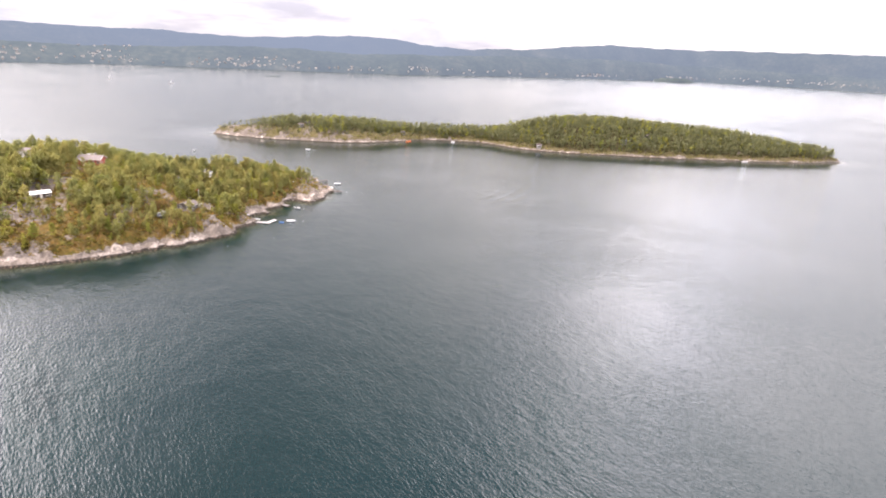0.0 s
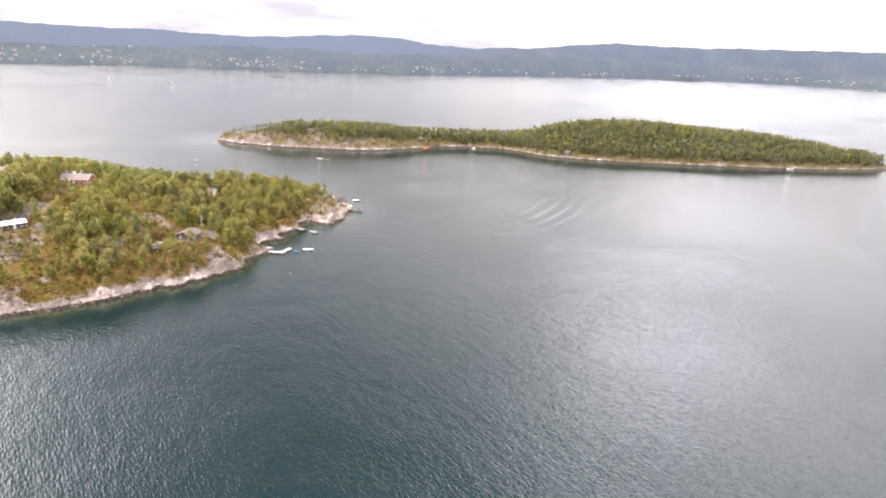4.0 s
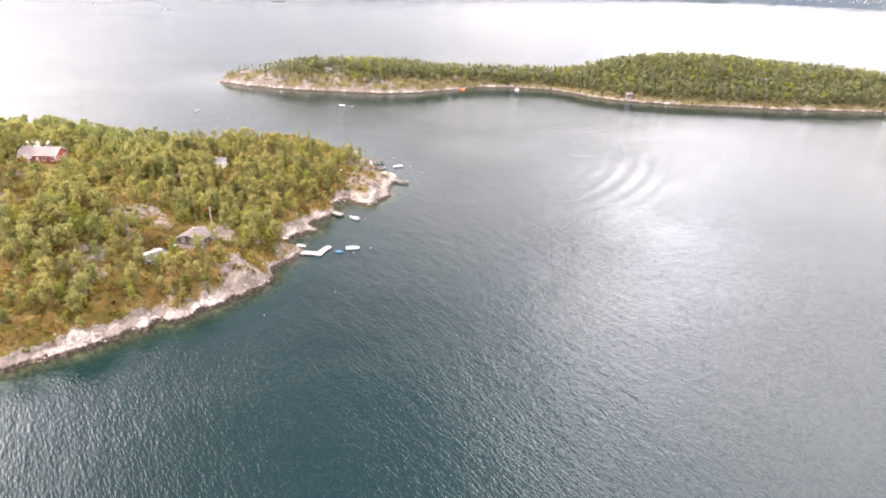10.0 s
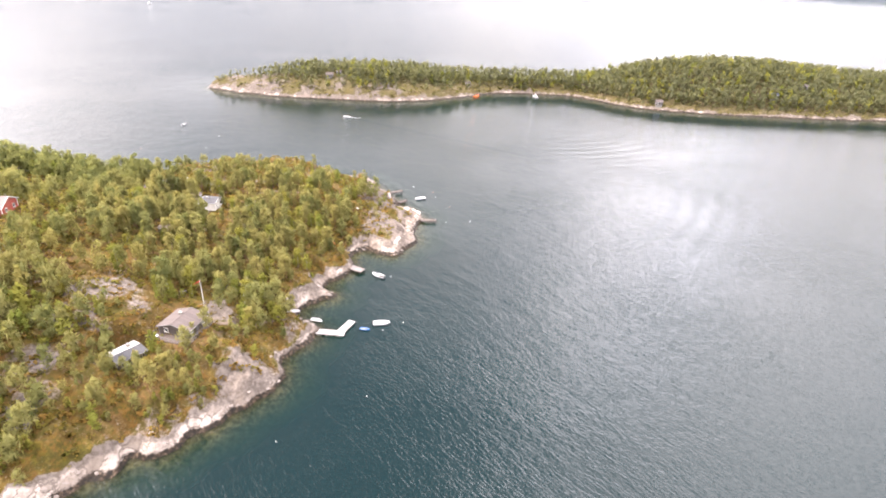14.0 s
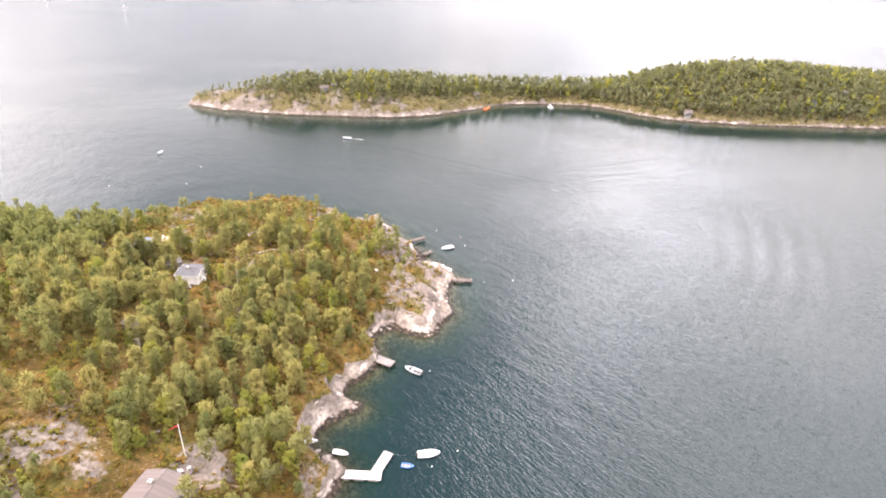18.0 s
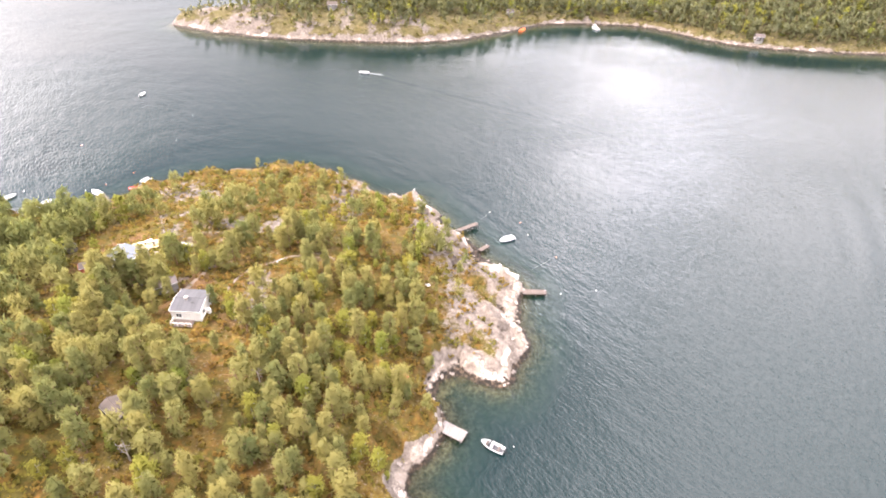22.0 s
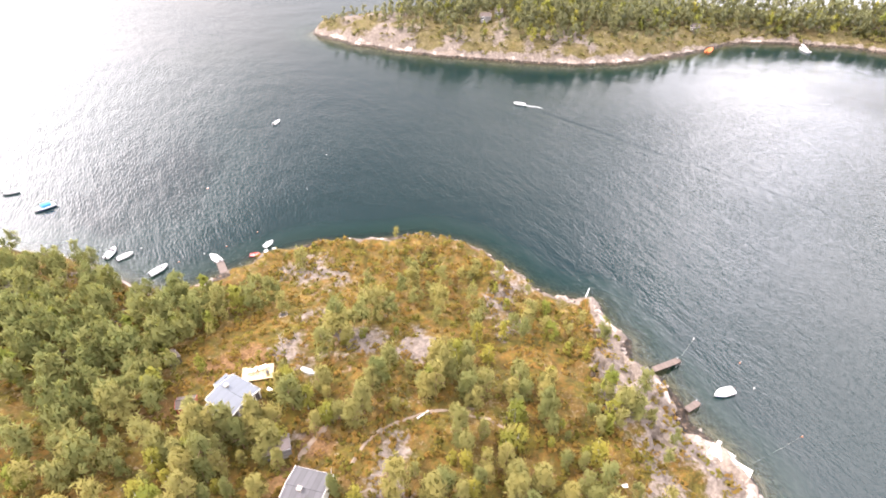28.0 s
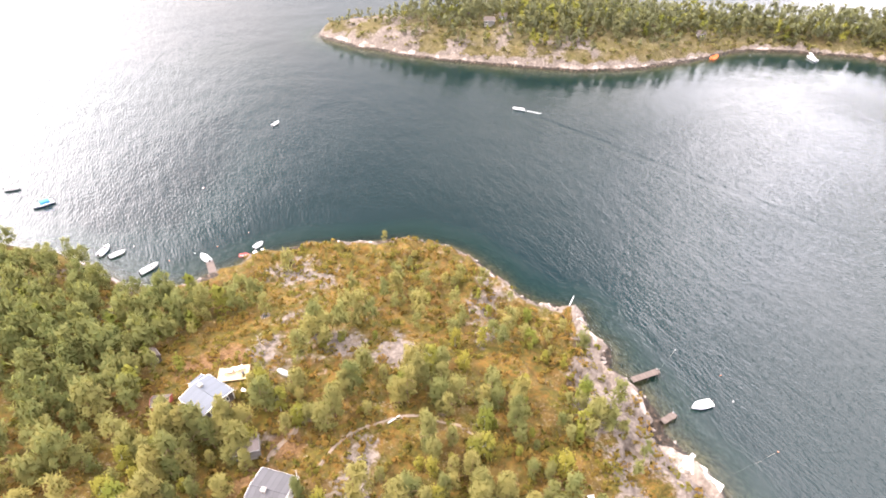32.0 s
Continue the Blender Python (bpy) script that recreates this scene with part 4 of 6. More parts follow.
rng = np.random.default_rng(11)
tx, ty, tz = scatter(rng, home_height, -300, -40, 122, 362, 2.6, home_share, 2.2)
tall = rng.uniform(0.42, 1.3, len(tx)) * (1 + 0.12 * step(-tx, 138, 155) * step(ty, 265, 290)) * (1 + 0.22 * step(-tx, 140, 165) * step(-ty, -262, -245)) * (1 - 0.12 * (tx > -95)) * (1 - 0.22 * step(ty, 312, 340) * step(tx, -150, -140)) * (1 - 0.25 * step(ty, 312, 324) * (tx < -148)) * (1 - 0.35 * step(ty, 336, 344))
spin, hue = rng.uniform(0, 6.28, len(tx)), np.clip(rng.normal(0.46, 0.30, len(tx)), 0, 1)
leafy = rng.random(len(tx)) < 0.20 + 0.2 * (fbm(tx, ty, 30, 2, 321) > 0.25)
for gx, gy, gs in ((-127.5, 285.5, 0.95), (-130.2, 283.6, 1.05), (-132.6, 283.0, 1.1), (-135.0, 283.4, 1.05), (-137.2, 284.8, 0.95), (-128.6, 283.2, 1.0), (-121.6, 281.0, 0.75), (-124.6, 281.6, 0.7), (-149.6, 296.8, 0.9),
                   (-113.6, 242.4, 1.1), (-111.0, 243.0, 1.05), (-114.6, 247.6, 0.95)):
    tx, ty, tz = np.r_[tx, gx], np.r_[ty, gy], np.r_[tz, at_home(gx, gy)]      # pines close to the cabins
    tall, spin, hue, leafy = np.r_[tall, gs], np.r_[spin, gx], np.r_[hue, 0.4], np.r_[leafy, False]
slope = np.random.default_rng(77)
for gx, gy, gs in ((-104.5, 213.5, 0.42), (-103.2, 215.2, 0.5), (-105.6, 215.4, 0.46), (-102.0, 216.6, 0.45), (-100.4, 217.8, 0.42), (-106.4, 217.6, 0.85), (-104.8, 219.6, 0.7), (-98.8, 218.6, 0.4), (-102.6, 213.0, 0.38)):
    tx, ty, tz = np.r_[tx, gx], np.r_[ty, gy], np.r_[tz, at_home(gx, gy)]      # bright green bushes behind the flagpole
    tall, spin, hue, leafy = np.r_[tall, gs], np.r_[spin, 3 * gx], np.r_[hue, 0.08], np.r_[leafy, True]
ex, ey, ez = scatter(slope, home_height, -135, -80, 160, 212, 2.1, slope_share, 3.5)       # small pines and bushes below the cabins
tx, ty, tz = np.r_[tx, ex], np.r_[ty, ey], np.r_[tz, ez]
tall, spin, hue = np.r_[tall, slope.uniform(0.28, 0.62, len(ex))], np.r_[spin, slope.uniform(0, 6.28, len(ex))], np.r_[hue, np.clip(slope.normal(0.38, 0.25, len(ex)), 0, 1)]
leafy = np.r_[leafy, slope.random(len(ex)) < 0.3]
hue = np.where((tx < -140) & (ty > 270), hue * 0.75, hue)
hue = np.where((tx < -152) & (ty > 278), hue * 0.25, hue)
leafy &= ~((tx < -140) & (ty > 270) & (spin > 2.0))
clear = np.hypot(tx + 117.2, ty - 245.2) > 3.0      # open ground before the small cabins
tx, ty, tz, tall, spin, hue, leafy = (v[clear] for v in (tx, ty, tz, tall, spin, hue, leafy))
near = np.hypot((tx + 103) / 0.8, ty - 268)

pine_sets, birch_sets = [], []
for k in range(7):
    H = rng.uniform(6.6, 8.6)
    v, f, n = crown(rng, H, rng.uniform(1.25, 1.75), 0.20, 46, 24, 0.44, brush=2.0)
    pine_sets.append((trunk(rng, H, 0.15, 6, M["bark"]), quick_mesh("crown", v, f, M["needles"], normals=n)))
for k in range(4):
    H = rng.uniform(5.0, 6.4)
    v, f, n = crown(rng, H, rng.uniform(1.2, 1.6), 0.12, 36, 24, 0.36, 0.9)
    birch_sets.append((trunk(rng, H, 0.10, 5, M["pale_bark"]), quick_mesh("crown", v, f, M["birch"], normals=n)))


def plant(name, sets, label, group, rows):
    firsts = []
    for stem, top in sets:
        t = thing(name, pose(0, 0, 0), label, "tree", group)
        for piece, me in (("trunk", stem), ("crown", top)):
            new(piece, me).parent = t
        firsts.append(t)
    for k, i in enumerate(rows):
        s = float(tall[i])
        m = Matrix.LocRotScale((tx[i], ty[i], tz[i] - 0.1), Euler((0, 0, spin[i])), None)
        t = firsts[k] if k < len(firsts) else copy_thing(firsts[k % len(firsts)], m)
        t.matrix_world = m @ Matrix.Diagonal((s, s, s, 1))


order = np.argsort(near)
seen = tx > 8 - 0.80 * (ty + 60)
pines = [i for i in order if not leafy[i]]
birches = [i for i in order if leafy[i]]
plant("pine_tree", pine_sets, "small bushy grey-green pine on rocky heath", "pines on the island", pines[:300])
plant("birch_tree", birch_sets, "small yellow-green birch among the pines", "birches on the island", birches[:110])
small_pines = [crown(rng, 7.4, rng.uniform(1.25, 1.75), 0.2, 26, 13, 0.60, brush=2.0) for _ in range(6)]
small_birches = [crown(rng, 5.6, rng.uniform(1.2, 1.6), 0.16, 22, 15, 0.55, 0.9) for _ in range(4)]
stuff("pine_wood", "dense grey-green pine wood covering the island", "trees", [(tx[i], ty[i], tz[i] - 0.1, tall[i], spin[i], hue[i]) for i in pines[300:] if seen[i]], small_pines, M["needles_far"])
stuff("birch_wood", "yellow-green birches scattered through the pine wood", "trees", [(tx[i], ty[i], tz[i] - 0.1, tall[i], spin[i], hue[i]) for i in birches[110:] if seen[i]], small_birches, M["birch_far"])
plain_pines = [crown(rng, 6.8, 1.9, 0.2, 8, 5, 1.5, 0.9) for _ in range(4)]
stuff("pine_wood", "pine wood on the back of the island", "trees", [(tx[i], ty[i], tz[i] - 0.1, tall[i], spin[i], hue[i]) for i in range(len(tx)) if not seen[i]], plain_pines, M["needles_far"])


for x, y, h in ((-131.5, 305.5, 6.5), (-112.5, 240.5, 6.0), (-98.0, 259.0, 5.5)):
    g = thing("dead_tree", pose(x, y, at_home(x, y) - 0.1, 0, 0, 40 * x), "bare grey dead pine with broken limbs", "tree", "dead pines")
    new("trunk", trunk(rng, h, 0.14, 11, M["dead_bark"])).parent = g


def shrub_share(x, y, d):
    return (0.62 + 0.55 * fbm(x, y, 9, 3, 331)) * (0.08 + 0.92 * step(d, 2.5, 6.0 + 2.0 * step(y, 290, 300))) * (1 - 0.85 * hump(x, y, -49, 279, 10))


sx, sy, sz = scatter(rng, home_height, -190, -40, 150, 362, 1.5, shrub_share, 1.8)
bushes = [crown(rng, 0.9, rng.uniform(0.7, 1.05), 0.1, 5, 6, 0.5, 0.5) for _ in range(5)]
stuff("shrubs", "low juniper, heather and rust-brown undergrowth on the rocks", "undergrowth",
      [(a, b, c - 0.08, s, r, h) for a, b, c, s, r, h in zip(sx, sy, sz, rng.uniform(0.35, 1.4, len(sx)), rng.uniform(0, 6.28, len(sx)), rng.random(len(sx)))], bushes, M["shrub"])

fx, fy, fz = scatter(rng, far_height, -215, 455, 496, 602, 3.1, far_share, 4.0)
far_pines = [crown(rng, 8.8, rng.uniform(1.3, 1.9), 0.05, 10, 7, 1.25, 0.9, brush=1.5) for _ in range(6)]
hues = np.clip(rng.normal(0.40, 0.22, len(fx)), 0, 1)
mixed = rng.random(len(fx)) < 0.10
for flag, mat, name, label in ((False, "needles_isle", "pine_wood", "dark green pine wood on the low island across the water"), (True, "birch_far", "birch_wood", "pale green birches in the wood of the low island")):
    stuff(name, label, "trees", [(fx[i], fy[i], fz[i] - 0.2, s, r, hues[i]) for i, (s, r) in enumerate(zip(rng.uniform(0.7, 1.25, len(fx)) * (1 - 0.4 * step(-fx, 125, 195)), rng.uniform(0, 6.28, len(fx)))) if mixed[i] == flag],
          far_pines, M[mat])
gx, gy, gz = scatter(rng, far_height, -215, 450, 498, 604, 3.2, lambda x, y, d: 0.6 + 0.4 * fbm(x, y, 12, 2, 341), 1.6)
stuff("shrubs", "brown and olive undergrowth on the steep rocky bank", "undergrowth",
      [(a, b, c - 0.1, s, 0.7 * a, h) for a, b, c, s, h in zip(gx, gy, gz, rng.uniform(0.7, 1.9, len(gx)) * (1 + 0.8 * step(gy, 530, 560)), rng.random(len(gx)))], bushes, M["shrub_far"])


# ---- boulders ----
def boulder(rng):
    bm = bmesh.new()
    bmesh.ops.create_icosphere(bm, subdivisions=2, radius=1.0)
    cuts = [(Vector(rng.normal(size=3)).normalized(), rng.uniform(0.45, 0.8)) for _ in range(9)]
    for v in bm.verts:
        for way, far in cuts:
            over = v.co.dot(way) - far
            if over > 0:
                v.co -= way * over * 0.9
        v.co *= 1 + 0.06 * float(rng.normal())
        v.co.z *= 0.55
    me = bpy.data.meshes.new("boulder")
    bm.to_mesh(me)
    bm.free()
    me.materials.append(M["stone"])
    return me


stones = [boulder(rng) for _ in range(8)]
placed = 0
while placed < 120:
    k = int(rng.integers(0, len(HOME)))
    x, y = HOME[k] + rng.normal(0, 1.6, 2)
    if x < -170 or y < 140:
        continue
    z, d = home_height(np.array([x]), np.array([y]))
    if not 0.3 < d[0] < 6:
        continue
    s = float(rng.uniform(0.25, 0.65))
    ob = new("boulder", stones[placed % 8])
    ob.matrix_world = pose(x, y, float(z[0]) + 0.1 * s, rng.uniform(-12, 12), rng.uniform(-12, 12), rng.uniform(0, 360)) @ Matrix.Diagonal((s * rng.uniform(0.9, 1.5), s, s * 0.8, 1))
    tagged(ob, "pale pinkish granite boulder at the rocky waterline", "boulder", "boulders along the shore")
    placed += 1


# ---- buildings ----
def block(t, L, W, wall_h, rise, wall, roof, trim="trim", over=0.4, back_roof=None, dx=0.0, dy=0.0, turn=0.0, base=1.4, openings=True, gable_windows=True):
    """One gabled wing under the thing t, its ridge along its own x."""
    at = Matrix.Translation((dx, dy, 0)) @ Euler((0, 0, radians(turn))).to_matrix().to_4x4()

    def add(name, bm, mat, label=""):
        o = part(name, bm, M[mat], t, label)
        o.matrix_local = at
        return o
    add("foundation", box(-L / 2 + 0.05, -W / 2 + 0.05, -base, L / 2 - 0.05, W / 2 - 0.05, 0.15, 0.03), "concrete")
    walls = []
    for s in (-1, 1):
        walls.append(add("wall", box(-L / 2, s * W / 2 - 0.08, 0.1, L / 2, s * W / 2 + 0.08, wall_h, 0.01), wall))
        out = [(-W / 2, 0.1), (W / 2, 0.1), (W / 2, wall_h), (0, wall_h + rise), (-W / 2, wall_h)]
        walls.append(add("gable", prism(out, 0, s * L / 2 - 0.08, s * L / 2 + 0.08), wall))
    slope = rise / (W / 2)
    eave = W / 2 + over
    drop = wall_h + 0.06 - slope * over
    top = wall_h + rise + 0.06
    for s in (-1, 1):
        out = [(0, top), (s * eave, drop), (s * eave, drop + 0.14), (0, top + 0.16)]
        add("roof_slope", prism(out, 0, -L / 2 - over, L / 2 + over), roof if s < 0 or back_roof is None else back_roof)
        for e in (-1, 1):
            edge = [(0, top - 0.06), (s * eave, drop - 0.08), (s * eave, drop + 0.17), (0, top + 0.19)]
            add("barge_board", prism(edge, 0, e * (L / 2 + over), e * (L / 2 + over + 0.05)), trim)
        add("gutter", box(-L / 2 - over, s * eave - 0.05, drop - 0.02, L / 2 + over, s * eave + 0.06, drop + 0.08, 0.02), "steel" if trim != "trim" else "trim")
    add("ridge_cap", prism([(-0.16, top + 0.09), (0.16, top + 0.09), (0, top + 0.23)], 0, -L / 2 - over, L / 2 + over), roof)
    for cx in (-1, 1):
        for cy in (-1, 1):
            add("corner_board", box(cx * (L / 2 + 0.06) - 0.08, cy * (W / 2 + 0.06) - 0.08, 0.1, cx * (L / 2 + 0.06) + 0.08, cy * (W / 2 + 0.06) + 0.08, wall_h, 0.01), trim)
    if openings:
        high = min(1.15, wall_h - 1.0)
        n = max(1, int(L // 2.0))
        for k in range(n):
            x = (k + 0.5) / n * L - L / 2
            for side, yy in ((0, -W / 2 - 0.09), (2, W / 2 + 0.09)):
                if side == 0 and k == n // 2 and n > 1:
                    d = part("door", box(x - 0.45, yy - 0.05, 0.12, x + 0.45, yy + 0.02, 2.0, 0.01), M[trim], t)
                    d.matrix_local = at
                    part("handle", box(x + 0.3, yy - 0.1, 1.0, x + 0.38, yy - 0.04, 1.06, 0), M["steel"], d)
                else:
                    window_at(t, at @ Vector((x, yy, 0.85)), min(1.2, L / n * 0.6), high, turn + (0 if side == 0 else 180))
        if gable_windows:
            for e in (-1, 1):
                for yy in ((-W / 4, W / 4) if W > 4 else (0,)):
                    window_at(t, at @ Vector((e * (L / 2 + 0.09), yy, 0.85)), 1.0, high, turn + 90 * e)
    return t


def window_at(t, p, wide, high, turn):
    w = new("window")
    w.parent = t
    w.matrix_local = Matrix.Translation(p) @ Euler((0, 0, radians(turn))).to_matrix().to_4x4()
    bm = bmesh.new()
    for a, b, c, d in ((-wide / 2, 0, -wide / 2 + 0.09, high), (wide / 2 - 0.09, 0, wide / 2, high), (-wide / 2, 0, wide / 2, 0.09), (-wide / 2, high - 0.09, wide / 2, high), (-0.03, 0, 0.03, high)):
        box(a, -0.07, b, c, 0.02, d, 0, bm)
    part("window_frame", bm, M["trim"], w)
    part("pane", box(-wide / 2 + 0.08, -0.035, 0.08, wide / 2 - 0.08, 0.0, high - 0.08, 0), M["glass"], w)
    part("sill", box(-wide / 2 - 0.06, -0.13, -0.05, wide / 2 + 0.06, 0.0, 0.0, 0.01), M["trim"], w)


def chimney(t, x, y, z0, z1, mat="brick"):
    c = part("chimney", box(x - 0.3, y - 0.3, z0, x + 0.3, y + 0.3, z1, 0.02), M[mat], t)
    part("cap", box(x - 0.38, y - 0.38, z1, x + 0.38, y + 0.38, z1 + 0.08, 0.02), M["concrete"], c)
    part("flue", rod((x, y, z1 + 0.05), (x, y, z1 + 0.35), 0.11, sides=10), M["steel"], c)


def deck(t, x0, y0, x1, y1, z, mat, rail="trim", sides="fl", drop=1.2):
    """A raised timber deck with posts and rails on the named sides (f, b, l, r)."""
    bm = bmesh.new()
    n = max(2, int((y1 - y0) / 0.3))
    for k in range(n):
        a = y0 + (y1 - y0) * k / n
        box(x0, a, z - 0.06, x1, a + (y1 - y0) / n - 0.03, z, 0, bm)
    part("decking", bm, M[mat], t)
    part("skirt", box(x0 + 0.1, y0 + 0.1, z - 0.25, x1 - 0.1, y1 - 0.1, z - 0.065, 0.01), M["dark_wood"], t)
    for px in (x0 + 0.15, x1 - 0.15):
        for py in (y0 + 0.15, y1 - 0.15):
            part("post", box(px - 0.07, py - 0.07, z - drop, px + 0.07, py + 0.07, z - 0.07, 0.01), M["dark_wood"], t)
    for s in sides:
        a, b = {"f": ((x0, y0), (x1, y0)), "b": ((x0, y1), (x1, y1)), "l": ((x0, y0), (x0, y1)), "r": ((x1, y0), (x1, y1))}[s]
        part("rail", box(min(a[0], b[0]) - 0.05, min(a[1], b[1]) - 0.05, z + 0.85, max(a[0], b[0]) + 0.05, max(a[1], b[1]) + 0.05, z + 0.95, 0.01), M[rail], t)
        steps = max(2, int(math.hypot(b[0] - a[0], b[1] - a[1]) / 1.2))
        for k in range(steps + 1):
            x, y = a[0] + (b[0] - a[0]) * k / steps, a[1] + (b[1] - a[1]) * k / steps
            part("baluster", box(x - 0.04, y - 0.04, z, x + 0.04, y + 0.04, z + 0.86, 0), M[rail], t)


def stand(name, x, y, turn, label, category="cabin", z=None, group=""):
    return thing(name, pose(x, y, at_home(x, y) if z is None else z, 0, 0, turn), label, category, group)


t = stand("cabin", -115.3, 276.8, -3, "white wooden cabin with a grey felt roof in a clearing")
block(t, 5.6, 6.2, 2.6, 0.6, "white_wood", "felt", over=0.3)
chimney(t, -0.6, -0.4, 2.9, 3.9)
deck(t, -2.4, -5.2, 1.6, -3.1, 0.35, "plank", "trim", "fl", 1.4)
part("roof_hatch", box(-1.9, -2.0, 2.7, -1.2, -1.3, 3.05, 0.03), M["black"], t)
part("roof_hatch", box(0.5, -1.3, 2.85, 1.2, -0.7, 3.25, 0.03), M["black"], t)
part("tank", rod((3.4, -0.4, 0.0), (3.4, -0.4, 1.0), 0.4, sides=14), M["trim"], t, "white rainwater tank")
part("flag_bracket", rod((2.8, 3.2, 2.2), (2.9, 3.4, 4.4), 0.04), M["trim"], t, "white pole at the gable")

t = stand("cabin", -133.3, 290.3, -20, "square cabin with a pale blue-grey sheet metal roof")
block(t, 5.8, 5.8, 2.3, 0.5, "dark_wood", "sheet", over=0.3)
block(t, 2.4, 1.6, 2.0, 0.25, "red_wood", "sheet", over=0.15, dx=-3.75, dy=1.2, turn=90, openings=False)
block(t, 2.2, 1.7, 1.9, 0.25, "dark_wood", "sheet", over=0.2, dx=-1.0, dy=-3.8, openings=False)
chimney(t, -1.7, 0.35, 2.7, 3.4, "concrete")

t = stand("terrace", -132.6, 297.4, 22, "new yellow timber terrace with furniture beside the cabin", "terrace")
deck(t, -2.8, -1.7, 2.8, 1.7, 0.45, "plank_new", "plank_new", "", 1.0)
for x, y, r, lab in ((-1.0, 0.1, 0.0, "outdoor table"), (0.9, 0.5, 20.0, "outdoor table")):
    g = thing("garden_table", t.matrix_world @ pose(x, y, 0.45, 0, 0, r), "pale wooden garden table on the terrace", "table", "garden tables")
    part("tabletop", box(-0.8, -0.4, 0.68, 0.8, 0.4, 0.73, 0.01), M["trim"], g)
    for a in (-0.7, 0.7):
        for b in (-0.32, 0.32):
            part("leg", box(a - 0.03, b - 0.03, 0, a + 0.03, b + 0.03, 0.69, 0), M["trim"], g)
g = thing("barbecue", t.matrix_world @ pose(1.9, -0.9, 0.45), "black barbecue at the terrace corner", "barbecue")
part("bowl", rod((0, 0, 0.55), (0, 0, 0.85), 0.22, 0.32, 12), M["black"], g)
for k in range(3):
    part("leg", rod((0.12 * math.cos(2.1 * k), 0.12 * math.sin(2.1 * k), 0.6), (0.3 * math.cos(2.1 * k), 0.3 * math.sin(2.1 * k), 0.0), 0.02), M["steel"], g)

for x, y, turn, L, W, wall, roof, label in ((-141.2, 288.3, 20, 2.8, 2.1, "red_wood", "felt_brown", "small red shed with a dark brown roof"), (-151.5, 299.5, -35, 2.2, 1.8, "dark_wood", "felt_brown", "dark wooden shed under the pines"),
                                            (-123.4, 283.8, 30, 4.4, 2.6, "grey_wood", "tile", "grey shed with a pale sheet roof among trees")):
    t = stand("shed", x, y, turn, label, "shed")
    block(t, L, W, 1.9, 0.5, wall, roof, wall, over=0.2, openings=False)
    part("door", box(-0.4, -W / 2 - 0.14, 0.12, 0.4, -W / 2 - 0.085, 1.75, 0.01), M["trim"], t)

t = stand("cabin", -95.8, 206, 76, "dark grey cabin with a pale brown roof and a railed deck")
block(t, 6.6, 7.4, 2.1, 1.15, "dark_wood", "felt_warm", "grey_wood", over=0.5)
chimney(t, 0.9, 0.9, 2.7, 3.7, "concrete")
deck(t, -5.9, -5.2, -3.4, 4.4, 0.2, "plank", "grey_wood", "lfb", 1.8)
deck(t, -3.4, -5.2, 3.4, -3.85, 0.2, "plank", "grey_wood", "f", 1.8)
part("bench", box(-5.6, 3.2, 0.2, -4.5, 3.6, 0.62, 0.03), M["trim"], t, "white bench on the deck")
part("patio", box(4.2, -2.0, -0.6, 7.6, 2.4, 0.08, 0.03), M["felt_warm"], t)
for x, y, label in ((4.9, 1.3, "white plastic garden chair beside the grey cabin"), (6.2, -0.2, "white plastic garden chair beside the grey cabin"), (7.1, -1.2, "white plastic garden chair beside the grey cabin")):
    g = thing("garden_chair", t.matrix_world @ pose(x, y, 0.09, 0, 0, 70 * x), label, "chair", "garden chairs")
    part("seat", box(-0.3, -0.3, 0.4, 0.3, 0.3, 0.46, 0.02), M["trim"], g)
    part("backrest", box(-0.3, 0.26, 0.42, 0.3, 0.32, 0.95, 0.02), M["trim"], g)
    for a in (-0.26, 0.26):
        for b in (-0.26, 0.26):
            part("leg", box(a - 0.03, b - 0.03, 0, a + 0.03, b + 0.03, 0.41, 0), M["trim"], g)

g = thing("garden_bench", pose(-101.2, 219.6, at_home(-101.2, 219.6), 0, 0, 25), "weathered grey plank bench among green bushes", "bench")
part("seat", box(-0.9, -0.25, 0.38, 0.9, 0.25, 0.45, 0.02), M["plank_grey"], g)
for a in (-0.7, 0.7):
    part("leg", box(a - 0.06, -0.2, -0.3, a + 0.06, 0.2, 0.39, 0.01), M["plank_grey"], g)

gz = at_home(-94.6, 215.4)
g = thing("flagpole", pose(-94.6, 215.4, gz), "tall white flagpole with a red pennant on the rocks", "flagpole")
part("pole", rod((0, 0, -0.3), (0, 0, 7.2), 0.09, 0.05, 10), M["trim"], g)
part("finial", rod((0, 0, 7.2), (0, 0, 7.4), 0.09, 0.02, 8), M["trim"], g)
part("foot", box(-0.3, -0.3, -0.4, 0.3, 0.3, 0.25, 0.03), M["concrete"], g)
bm = bmesh.new()
rows = []
for k in range(9):
    s = k / 8
    rows.append([bm.verts.new((-1.7 * s, 0.12 * math.sin(5 * s) + e, 7.05 - 0.9 * s + h * (1 - 0.75 * s))) for e, h in ((0, 0.22), (0, -0.22), (0.012, -0.22), (0.012, 0.22))])
for a, b in zip(rows, rows[1:]):
    for k in range(4):
        bm.faces.new((a[k], a[(k + 1) % 4], b[(k + 1) % 4], b[k]))
part("pennant", bm, M["red"], g, "narrow red pennant")

